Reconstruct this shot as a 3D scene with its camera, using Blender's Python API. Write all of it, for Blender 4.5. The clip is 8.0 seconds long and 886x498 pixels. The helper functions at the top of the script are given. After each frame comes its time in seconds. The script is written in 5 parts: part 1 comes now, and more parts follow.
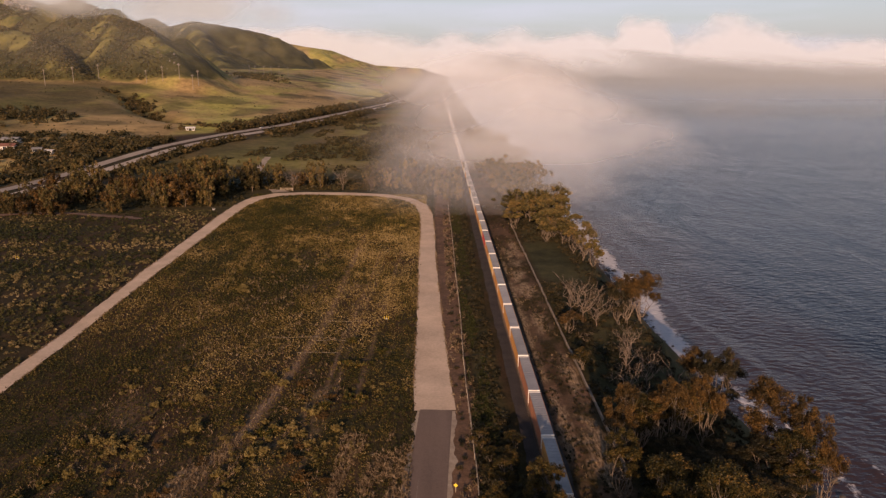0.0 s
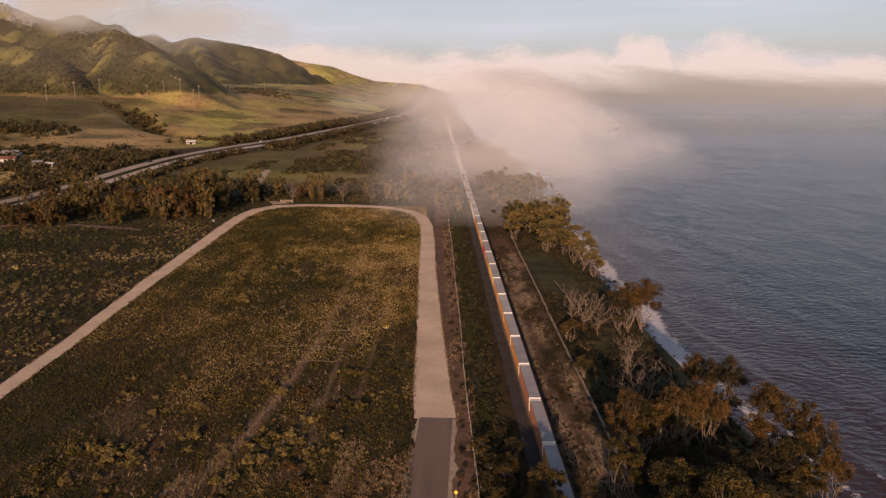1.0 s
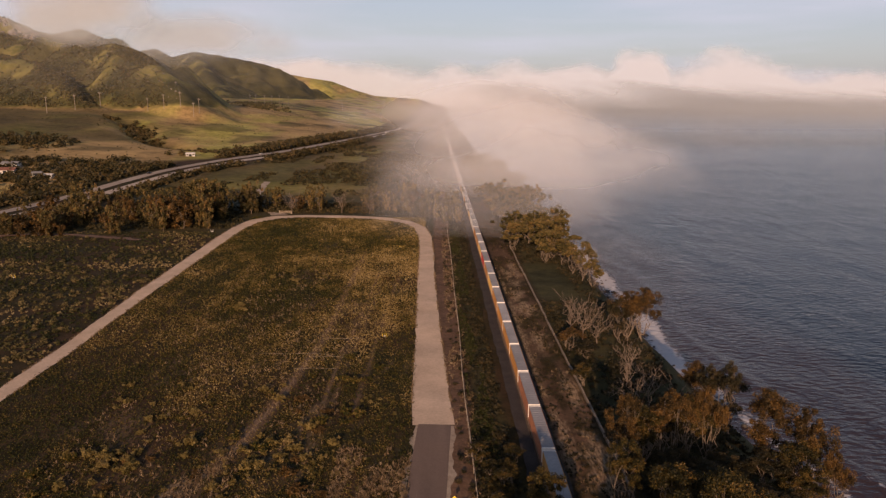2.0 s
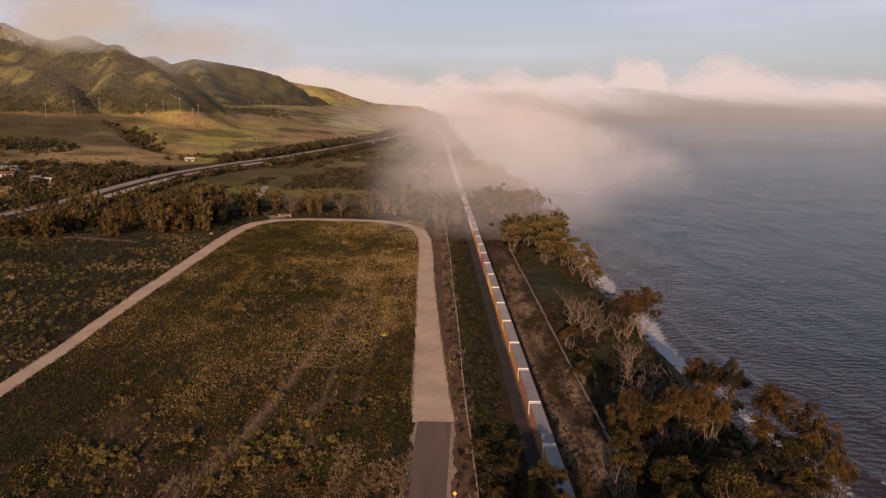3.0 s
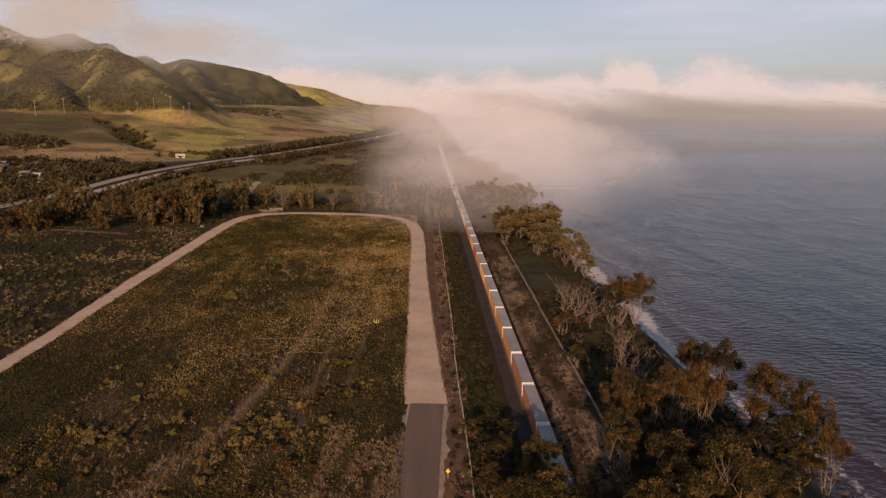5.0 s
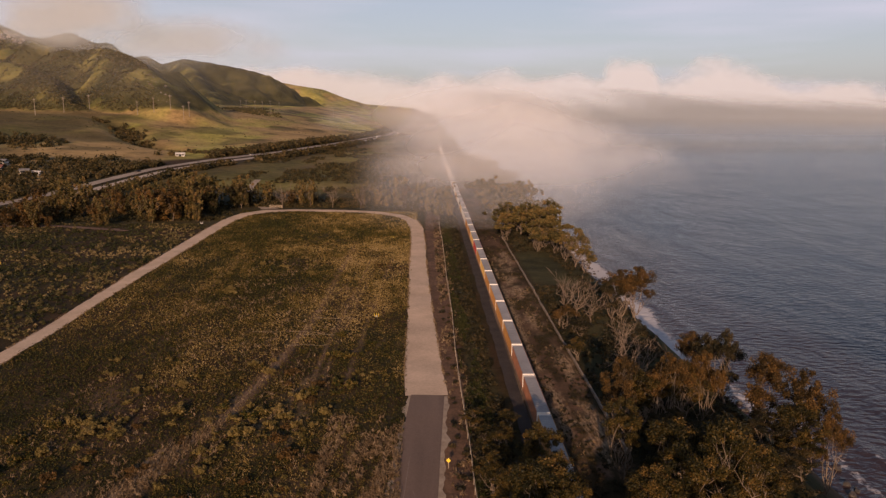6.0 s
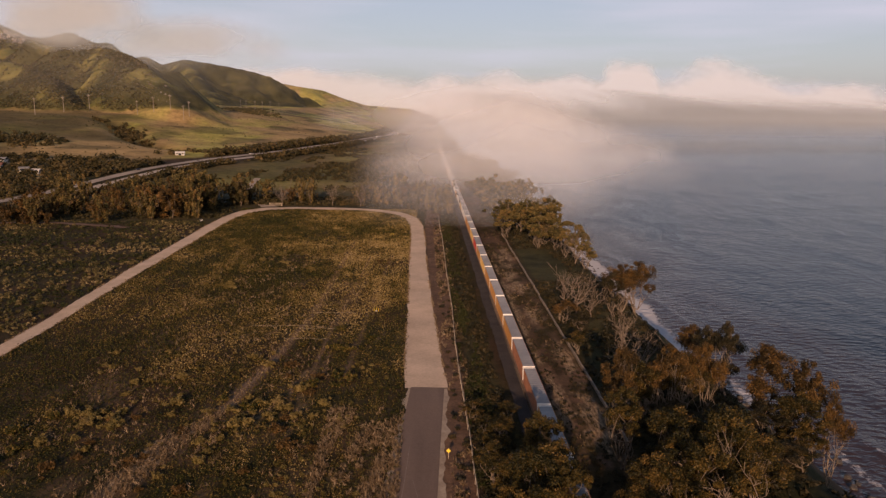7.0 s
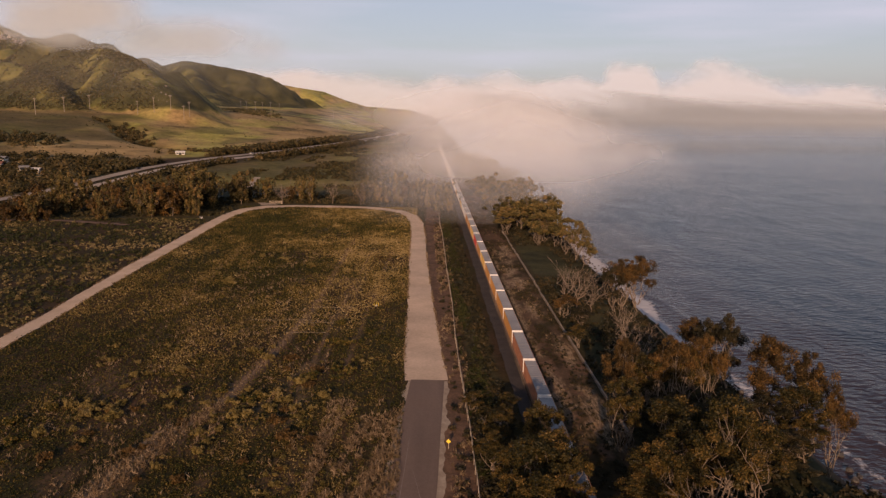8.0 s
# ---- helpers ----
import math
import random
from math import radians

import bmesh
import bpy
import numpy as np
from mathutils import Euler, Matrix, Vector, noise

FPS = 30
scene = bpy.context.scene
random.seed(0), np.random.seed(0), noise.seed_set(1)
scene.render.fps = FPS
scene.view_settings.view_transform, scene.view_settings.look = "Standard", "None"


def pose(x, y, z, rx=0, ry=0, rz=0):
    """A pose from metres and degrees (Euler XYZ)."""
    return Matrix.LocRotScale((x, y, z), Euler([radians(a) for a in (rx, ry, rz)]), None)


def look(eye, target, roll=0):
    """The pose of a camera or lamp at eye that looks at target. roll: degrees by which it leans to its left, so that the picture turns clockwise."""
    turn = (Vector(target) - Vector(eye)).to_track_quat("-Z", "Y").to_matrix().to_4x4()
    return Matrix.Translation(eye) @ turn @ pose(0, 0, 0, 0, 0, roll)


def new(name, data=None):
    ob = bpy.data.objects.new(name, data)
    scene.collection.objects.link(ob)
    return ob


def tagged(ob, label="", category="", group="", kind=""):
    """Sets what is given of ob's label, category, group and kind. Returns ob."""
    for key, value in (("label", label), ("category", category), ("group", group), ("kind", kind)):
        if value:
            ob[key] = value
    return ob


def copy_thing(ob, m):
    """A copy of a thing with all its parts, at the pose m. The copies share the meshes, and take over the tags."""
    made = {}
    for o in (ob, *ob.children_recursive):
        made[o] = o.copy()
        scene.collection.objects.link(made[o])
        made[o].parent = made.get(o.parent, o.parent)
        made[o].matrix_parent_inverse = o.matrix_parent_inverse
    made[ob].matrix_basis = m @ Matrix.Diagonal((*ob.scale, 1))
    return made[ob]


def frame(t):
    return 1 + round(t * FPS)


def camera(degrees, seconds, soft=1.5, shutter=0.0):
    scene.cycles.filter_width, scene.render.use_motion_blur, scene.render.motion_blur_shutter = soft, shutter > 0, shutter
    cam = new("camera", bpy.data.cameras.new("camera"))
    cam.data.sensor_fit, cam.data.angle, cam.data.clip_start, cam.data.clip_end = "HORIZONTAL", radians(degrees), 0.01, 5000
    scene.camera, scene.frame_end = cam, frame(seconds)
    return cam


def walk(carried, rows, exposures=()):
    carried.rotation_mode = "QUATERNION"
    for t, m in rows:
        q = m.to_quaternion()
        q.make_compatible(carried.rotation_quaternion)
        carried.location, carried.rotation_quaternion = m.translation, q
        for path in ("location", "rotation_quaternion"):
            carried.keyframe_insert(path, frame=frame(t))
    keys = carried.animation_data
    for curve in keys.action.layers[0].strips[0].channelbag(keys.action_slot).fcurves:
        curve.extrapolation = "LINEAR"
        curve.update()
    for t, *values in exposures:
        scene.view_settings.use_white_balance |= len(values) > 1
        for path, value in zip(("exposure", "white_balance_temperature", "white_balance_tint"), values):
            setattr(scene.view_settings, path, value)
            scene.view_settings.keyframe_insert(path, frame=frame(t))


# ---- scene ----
cam = camera(63.0, 8.0, 1.36)
PATH = [
    (0, (-0.813, -14.476, 68.519), (-0.787, -12.539, 68.022), 0.3),
    (0.5, (-0.752, -14.351, 67.64), (-0.727, -12.41, 67.161), 0.3),
    (1, (-0.825, -14.284, 66.599), (-0.799, -12.336, 66.143), 0.3),
    (1.5, (-0.854, -14.365, 65.754), (-0.827, -12.414, 65.319), 0.4),
    (3, (-1.046, -14.28, 62.407), (-1.014, -12.32, 62.011), 0.5),
    (3.5, (-1.198, -14.178, 61.378), (-1.165, -12.218, 60.981), 0.5),
    (4, (-1.06, -14.199, 60.545), (-1.015, -12.239, 60.148), 0.6),
    (4.5, (-1.107, -14.203, 59.345), (-1.054, -12.243, 58.951), 0.6),
    (6, (-1.277, -14.258, 56.277), (-1.222, -12.297, 55.887), 0.6),
    (6.5, (-1.307, -14.288, 55.344), (-1.251, -12.326, 54.956), 0.6),
    (7, (-1.365, -14.294, 54.377), (-1.309, -12.332, 53.991), 0.7),
    (7.5, (-1.346, -14.231, 53.488), (-1.29, -12.27, 53.103), 0.7),
    (8, (-1.283, -14.227, 52.486), (-1.228, -12.264, 52.104), 0.7),
]
walk(cam, [(t, look(eye, target, roll)) for t, eye, target, roll in PATH], [(0.0, 0.19, 6500, 23), (3.0, 0.0, 6500, 23)])

# ---- sky, sun ----
SUN_EL, SUN_AZ = 15.0, 188.5   # degrees; azimuth clockwise from +y
world = bpy.data.worlds.new("world")
scene.world = world
world.use_nodes = True
wn, wl = world.node_tree.nodes, world.node_tree.links
sky = wn.new("ShaderNodeTexSky")
sky.sky_type = "NISHITA"
sky.sun_disc = False
sky.sun_elevation, sky.sun_rotation = radians(SUN_EL), radians(SUN_AZ)
sky.air_density, sky.dust_density, sky.ozone_density = 1.0, 1.5, 1.5
coord = wn.new("ShaderNodeTexCoord")
stretch = wn.new("ShaderNodeMapping")
stretch.inputs["Scale"].default_value = (1.2, 1.2, 11.0)
veil = wn.new("ShaderNodeTexNoise")
veil.inputs["Scale"].default_value, veil.inputs["Detail"].default_value = 2.2, 7
veil_ramp = wn.new("ShaderNodeValToRGB")
veil_ramp.color_ramp.elements[0].position, veil_ramp.color_ramp.elements[1].position = 0.42, 0.72
veil_mix = wn.new("ShaderNodeMix")
veil_mix.data_type = "RGBA"
veil_mix.inputs[7].default_value = (6.9, 7.2, 7.9, 1)
thin = wn.new("ShaderNodeMath")
thin.operation = "MULTIPLY"
thin.inputs[1].default_value = 0.45
wl.new(coord.outputs["Generated"], stretch.inputs["Vector"])
wl.new(stretch.outputs["Vector"], veil.inputs["Vector"])
wl.new(veil.outputs["Fac"], veil_ramp.inputs["Fac"])
wl.new(veil_ramp.outputs["Color"], thin.inputs[0])
floor_veil = wn.new("ShaderNodeMath")
floor_veil.operation = "ADD"
floor_veil.inputs[1].default_value = 0.4
wl.new(thin.outputs[0], floor_veil.inputs[0])
part_xyz = wn.new("ShaderNodeSeparateXYZ")
zenith = wn.new("ShaderNodeMapRange")
zenith.inputs["From Min"].default_value, zenith.inputs["From Max"].default_value = 0.14, 0.40
zenith.inputs["To Min"].default_value, zenith.inputs["To Max"].default_value = 1.0, 0.02
clear = wn.new("ShaderNodeMath")
clear.operation = "MULTIPLY"
wl.new(coord.outputs["Generated"], part_xyz.inputs[0])
wl.new(part_xyz.outputs["Z"], zenith.inputs["Value"])
wl.new(floor_veil.outputs[0], clear.inputs[0])
wl.new(zenith.outputs["Result"], clear.inputs[1])
wl.new(clear.outputs[0], veil_mix.inputs[0])
wl.new(sky.outputs["Color"], veil_mix.inputs[6])
wl.new(veil_mix.outputs[2], wn["Background"].inputs["Color"])
wn["Background"].inputs["Strength"].default_value = 0.09

sun = new("sun", bpy.data.lights.new("sun", "SUN"))
sun.data.energy, sun.data.angle, sun.data.color = 4.3, radians(0.6), (1.0, 0.67, 0.41)
az = radians(SUN_AZ)
sun.matrix_world = look((math.sin(az) * 500, math.cos(az) * 500, 500 * math.tan(radians(SUN_EL))), (0, 0, 0))

# ---- materials ----
def ramp_of(nt, stops):
    r = nt.nodes.new("ShaderNodeValToRGB")
    el = r.color_ramp.elements
    while len(el) < len(stops):
        el.new(0.5)
    for e, (p, c) in zip(el, stops):
        e.position, e.color = p, (*c, 1)
    return r


def mixc(nt, fac, a, b, kind="MIX"):
    m = nt.nodes.new("ShaderNodeMix")
    m.data_type, m.blend_type = "RGBA", kind
    for sock, v in ((m.inputs[0], fac), (m.inputs[6], a), (m.inputs[7], b)):
        if isinstance(v, (int, float)):
            sock.default_value = v
        elif isinstance(v, tuple):
            sock.default_value = (*v, 1)
        else:
            nt.links.new(v, sock)
    return m.outputs[2]


def calc(nt, op, a, b=0.0):
    m = nt.nodes.new("ShaderNodeMath")
    m.operation = op
    for sock, v in zip(m.inputs, (a, b)):
        if isinstance(v, (int, float)):
            sock.default_value = v
        else:
            nt.links.new(v, sock)
    return m.outputs[0]


def noise_tex(nt, vec, scale, detail=6, rough=0.55, out="Fac", stretch3=None):
    n = nt.nodes.new("ShaderNodeTexNoise")
    n.inputs["Scale"].default_value, n.inputs["Detail"].default_value = scale, detail
    n.inputs["Roughness"].default_value = rough
    if stretch3:
        mp = nt.nodes.new("ShaderNodeMapping")
        mp.inputs["Scale"].default_value = stretch3
        nt.links.new(vec, mp.inputs["Vector"])
        vec = mp.outputs["Vector"]
    nt.links.new(vec, n.inputs["Vector"])
    return n.outputs[out]


def blank(name):
    m = bpy.data.materials.new(name)
    m.use_nodes = True
    return m, m.node_tree, m.node_tree.nodes["Principled BSDF"]


def bump_to(nt, bsdf, height, strength, distance):
    b = nt.nodes.new("ShaderNodeBump")
    b.inputs["Strength"].default_value, b.inputs["Distance"].default_value = strength, distance
    nt.links.new(height, b.inputs["Height"])
    nt.links.new(b.outputs["Normal"], bsdf.inputs["Normal"])


def surface(name, dark, light, big=0.3, small=4.0, rough=0.85, bump=0.3, dist=0.03, metal=0.0, spread=0.12, where="world", streak=None):
    """Two-scale noise between two colours, with some change from object to object."""
    m, nt, bsdf = blank(name)
    if where == "world":
        vec = nt.nodes.new("ShaderNodeNewGeometry").outputs["Position"]
    else:
        vec = nt.nodes.new("ShaderNodeTexCoord").outputs["Object"]
    a = noise_tex(nt, vec, big, 5, 0.6, stretch3=streak)
    b = noise_tex(nt, vec, small, 6, 0.65)
    fac = calc(nt, "ADD", calc(nt, "MULTIPLY", a, 0.6), calc(nt, "MULTIPLY", b, 0.4))
    r = ramp_of(nt, [(0.36, dark), (0.64, light)])
    nt.links.new(fac, r.inputs["Fac"])
    hsv = nt.nodes.new("ShaderNodeHueSaturation")
    info = nt.nodes.new("ShaderNodeObjectInfo")
    nt.links.new(calc(nt, "ADD", calc(nt, "MULTIPLY", info.outputs["Random"], spread * 2), 1 - spread), hsv.inputs["Value"])
    nt.links.new(r.outputs["Color"], hsv.inputs["Color"])
    nt.links.new(hsv.outputs["Color"], bsdf.inputs["Base Color"])
    bsdf.inputs["Roughness"].default_value, bsdf.inputs["Metallic"].default_value = rough, metal
    bump_to(nt, bsdf, b, bump, dist)
    return m


def foliage(name, stops, through_light=0.3, vary=0.2):
    """Leaves: colour by the clump's own tint, some light passing through."""
    m, nt, bsdf = blank(name)
    at = nt.nodes.new("ShaderNodeAttribute")
    at.attribute_name = "tint"
    info = nt.nodes.new("ShaderNodeObjectInfo")
    geo = nt.nodes.new("ShaderNodeNewGeometry")
    patch = noise_tex(nt, geo.outputs["Position"], 0.05, 4, 0.6)
    fac = calc(nt, "ADD", calc(nt, "MULTIPLY", at.outputs["Fac"], 0.6), calc(nt, "MULTIPLY", info.outputs["Random"], 0.2))
    fac = calc(nt, "ADD", fac, calc(nt, "MULTIPLY", patch, 0.4))
    fac = calc(nt, "ADD", fac, calc(nt, "MULTIPLY", calc(nt, "SUBTRACT", geo.outputs["Random Per Island"], 0.5), vary))
    r = ramp_of(nt, stops)
    nt.links.new(calc(nt, "SUBTRACT", fac, 0.1), r.inputs["Fac"])
    nt.links.new(r.outputs["Color"], bsdf.inputs["Base Color"])
    bsdf.inputs["Roughness"].default_value = 0.6
    bsdf.inputs["Specular IOR Level"].default_value = 0.25
    tr = nt.nodes.new("ShaderNodeBsdfTranslucent")
    nt.links.new(r.outputs["Color"], tr.inputs["Color"])
    mx = nt.nodes.new("ShaderNodeMixShader")
    mx.inputs[0].default_value = through_light
    nt.links.new(bsdf.outputs[0], mx.inputs[1])
    nt.links.new(tr.outputs[0], mx.inputs[2])
    nt.links.new(mx.outputs[0], nt.nodes["Material Output"].inputs["Surface"])
    return m


LEAF_GUM = foliage("gum leaves", [(0.1, (0.017, 0.017, 0.005)), (0.45, (0.052, 0.042, 0.010)), (0.75, (0.135, 0.086, 0.019)), (0.95, (0.20, 0.115, 0.03))], vary=0.6)
LEAF_GROVE = foliage("grove gum leaves", [(0.1, (0.045, 0.042, 0.014)), (0.45, (0.125, 0.098, 0.031)), (0.75, (0.22, 0.154, 0.05)), (0.95, (0.30, 0.18, 0.062))], vary=0.55)
LEAF_RUST = foliage("rusty gum leaves", [(0.1, (0.030, 0.022, 0.008)), (0.5, (0.092, 0.055, 0.016)), (0.95, (0.20, 0.108, 0.03))], vary=0.6)
LEAF_DARK = foliage("dark scrub leaves", [(0.1, (0.024, 0.024, 0.009)), (0.5, (0.068, 0.055, 0.019)), (0.95, (0.15, 0.10, 0.036))])
LEAF_FIELD = foliage("field weeds", [(0.05, (0.010, 0.014, 0.003)), (0.30, (0.043, 0.050, 0.007)), (0.46, (0.105, 0.082, 0.015)), (0.60, (0.165, 0.108, 0.025)), (0.78, (0.26, 0.175, 0.048)), (0.98, (0.47, 0.35, 0.155))], vary=0.65)
LEAF_GRASS = foliage("lush grass", [(0.1, (0.012, 0.017, 0.004)), (0.5, (0.034, 0.040, 0.009)), (0.95, (0.080, 0.073, 0.020))], vary=0.4)
LEAF_BLUFF = foliage("bluff scrub leaves", [(0.1, (0.012, 0.013, 0.007)), (0.5, (0.036, 0.031, 0.013)), (0.95, (0.085, 0.06, 0.025))])
LEAF_YELLOW = foliage("yellow-green shrub leaves", [(0.1, (0.04, 0.04, 0.008)), (0.45, (0.115, 0.09, 0.022)), (0.75, (0.22, 0.162, 0.05)), (0.95, (0.37, 0.27, 0.12))])
LEAF_CHAP = foliage("olive chaparral leaves", [(0.1, (0.034, 0.035, 0.013)), (0.5, (0.09, 0.078, 0.028)), (0.95, (0.18, 0.135, 0.05))])
LEAF_STRAW = foliage("dry straw", [(0.1, (0.10, 0.066, 0.035)), (0.5, (0.25, 0.17, 0.09)), (0.95, (0.46, 0.34, 0.21))])
CONCRETE = surface("weathered tan concrete", (0.18, 0.135, 0.092), (0.32, 0.25, 0.18), 0.4, 5, 0.9, 0.4, 0.02)
LEAF_SAGE = foliage("grey coastal scrub", [(0.1, (0.024, 0.031, 0.008)), (0.45, (0.078, 0.068, 0.019)), (0.75, (0.28, 0.205, 0.09)), (0.95, (0.46, 0.35, 0.18))])
BARK_PALE = surface("pale gum bark", (0.10, 0.074, 0.05), (0.25, 0.19, 0.135), 0.6, 6, 0.85, 0.5, 0.05, where="object")
BARK_DEAD = surface("weathered dead wood", (0.12, 0.085, 0.06), (0.25, 0.19, 0.135), 0.6, 6, 0.8, 0.4, 0.04, where="object")
DIRT = surface("pale packed dirt road", (0.54, 0.385, 0.25), (0.80, 0.585, 0.395), 0.12, 1.6, 0.95, 0.5, 0.05)
GRAVEL = surface("pale gravel shoulder", (0.25, 0.18, 0.12), (0.46, 0.36, 0.25), 0.4, 5, 0.95, 0.7, 0.06)
ASPHALT = surface("worn asphalt", (0.118, 0.078, 0.054), (0.20, 0.134, 0.095), 0.10, 3.0, 0.9, 0.3, 0.02, streak=(1.6, 0.12, 1))
HIGHWAY = surface("pale highway concrete", (0.29, 0.225, 0.165), (0.44, 0.36, 0.275), 0.05, 1.0, 0.9, 0.2, 0.02)
BALLAST = surface("dark track ballast", (0.022, 0.016, 0.013), (0.06, 0.044, 0.036), 0.25, 7, 0.95, 0.8, 0.08)
EARTH = surface("bare reddish brown earth", (0.08, 0.045, 0.028), (0.23, 0.132, 0.082), 0.18, 2.2, 0.95, 0.7, 0.1)
STEEL = surface("rusty rail steel", (0.10, 0.06, 0.04), (0.24, 0.16, 0.11), 1, 8, 0.5, 0.2, 0.01, 0.8)
SLEEPER = surface("tarred wooden sleeper", (0.05, 0.035, 0.025), (0.11, 0.08, 0.055), 1, 9, 0.9, 0.4, 0.02)
FENCE_WOOD = surface("weathered fence wood", (0.28, 0.22, 0.15), (0.50, 0.41, 0.30), 0.5, 8, 0.85, 0.4, 0.02)
POLE_WOOD = surface("sun-bleached pole wood", (0.18, 0.15, 0.12), (0.34, 0.29, 0.235), 0.5, 4, 0.85, 0.3, 0.03)
YELLOW = surface("yellow sign paint", (0.62, 0.44, 0.03), (0.78, 0.58, 0.05), 1, 8, 0.5, 0.1, 0.005)
WHITE = surface("white paint", (0.46, 0.44, 0.40), (0.66, 0.63, 0.58), 0.5, 4, 0.6, 0.1, 0.01)
RED_ROOF = surface("faded red roof", (0.14, 0.06, 0.04), (0.24, 0.10, 0.065), 0.4, 4, 0.8, 0.2, 0.02)
GREY_ROOF = surface("grey sheet roof", (0.13, 0.125, 0.12), (0.24, 0.23, 0.22), 0.4, 4, 0.6, 0.2, 0.02)
GLASS_DARK = surface("dark window glass", (0.015, 0.017, 0.02), (0.03, 0.033, 0.04), 1, 4, 0.12, 0.0, 0.01)
RUBBER = surface("black rubber", (0.015, 0.015, 0.015), (0.03, 0.03, 0.03), 1, 8, 0.9, 0.2, 0.01)
DARK_CAR = surface("dark car paint", (0.03, 0.03, 0.035), (0.05, 0.05, 0.055), 1, 4, 0.3, 0.0, 0.01)
ROCK = surface("pale sandstone rock", (0.10, 0.085, 0.07), (0.25, 0.215, 0.18), 0.15, 1.5, 0.95, 0.8, 0.3)
SHORE_ROCK = surface("dark wet shore rock", (0.03, 0.026, 0.022), (0.10, 0.085, 0.07), 0.3, 2.5, 0.6, 0.8, 0.15)
ROOF_GREY = surface("dusty grey container roof", (0.23, 0.22, 0.215), (0.34, 0.325, 0.31), 0.25, 2.5, 0.7, 0.15, 0.01, where="object", spread=0.2)
END_WHITE = surface("pale container end", (0.62, 0.58, 0.52), (0.82, 0.78, 0.72), 0.4, 3, 0.6, 0.1, 0.01, where="object")
PAINTS = {
    "orange": surface("orange container paint", (0.42, 0.18, 0.045), (0.58, 0.29, 0.075), 0.35, 3, 0.6, 0.15, 0.01, where="object", spread=0.15),
    "ochre": surface("ochre yellow container paint", (0.58, 0.34, 0.08), (0.74, 0.47, 0.14), 0.35, 3, 0.6, 0.15, 0.01, where="object", spread=0.15),
    "red": surface("red container paint", (0.40, 0.035, 0.025), (0.55, 0.07, 0.045), 0.35, 3, 0.6, 0.15, 0.01, where="object", spread=0.1),
    "white": surface("off-white container paint", (0.55, 0.51, 0.45), (0.74, 0.70, 0.63), 0.35, 3, 0.6, 0.15, 0.01, where="object", spread=0.1),
    "brown": surface("rust brown container paint", (0.20, 0.08, 0.04), (0.34, 0.14, 0.07), 0.35, 3, 0.65, 0.15, 0.01, where="object", spread=0.15),
}
CAR_STEEL = surface("grimy wagon steel", (0.09, 0.055, 0.035), (0.20, 0.12, 0.08), 0.5, 4, 0.75, 0.2, 0.01, where="object")


# ---- lie of the land ----
def grid_noise(seed):
    table = np.random.RandomState(seed).rand(256, 256)

    def value(x, y):
        xi, yi = np.floor(x).astype(int), np.floor(y).astype(int)
        fx, fy = x - xi, y - yi
        fx, fy = fx * fx * (3 - 2 * fx), fy * fy * (3 - 2 * fy)
        a, b = table[xi & 255, yi & 255], table[(xi + 1) & 255, yi & 255]
        c, d = table[xi & 255, (yi + 1) & 255], table[(xi + 1) & 255, (yi + 1) & 255]
        return (a * (1 - fx) + b * fx) * (1 - fy) + (c * (1 - fx) + d * fx) * fy - 0.5

    return value


N1, N2, N3, N4 = (grid_noise(s) for s in (11, 12, 13, 14))


def fbm(n, x, y, octaves=4, gain=0.5):
    total, amp = 0, 1.0
    for k in range(octaves):
        total = total + amp * n(x * 2 ** k + 7.3 * k, y * 2 ** k - 3.1 * k)
        amp *= gain
    return total


def step(a, b, v):
    t = np.clip((v - a) / (b - a), 0, 1)
    return t * t * (3 - 2 * t)


SEA = -14.0


def shore_x(y):
    """Where the beach meets the sea."""
    return 72.0 + 4.0 * step(186, 150, y) + 4.8 * step(148, 122, y) + 4 * fbm(N1, y / 33 + 3, y * 0 + 0.5, 3) - 8 * step(420, 900, y) + 40 * step(60, -200, y)


def bluff_x(y):
    """The brink of the bluff."""
    return 54.0 + 4 * fbm(N2, y / 14, y * 0 + 1.5, 3) - 8 * step(420, 900, y) + 12 * step(86, 66, y) + 25 * step(60, -200, y)


def foot_x(y):
    """The foot of the hills."""
    return np.interp(y, [700, 1000, 1250, 2200, 5000], [-640, -552, -475, -428, -250])


HWY_Y = np.array([-2000.0, 100, 370, 477, 551, 713, 915, 1100, 1312, 1825, 3000, 6000])
HWY_X = np.array([-320.0, -262, -231, -216, -203, -150, -119, -90, -52, -33, -30, -30])


def highway_x(y):
    k = np.linspace(-60, 60, 9)
    return sum(np.interp(y + d, HWY_Y, HWY_X) for d in k) / len(k)


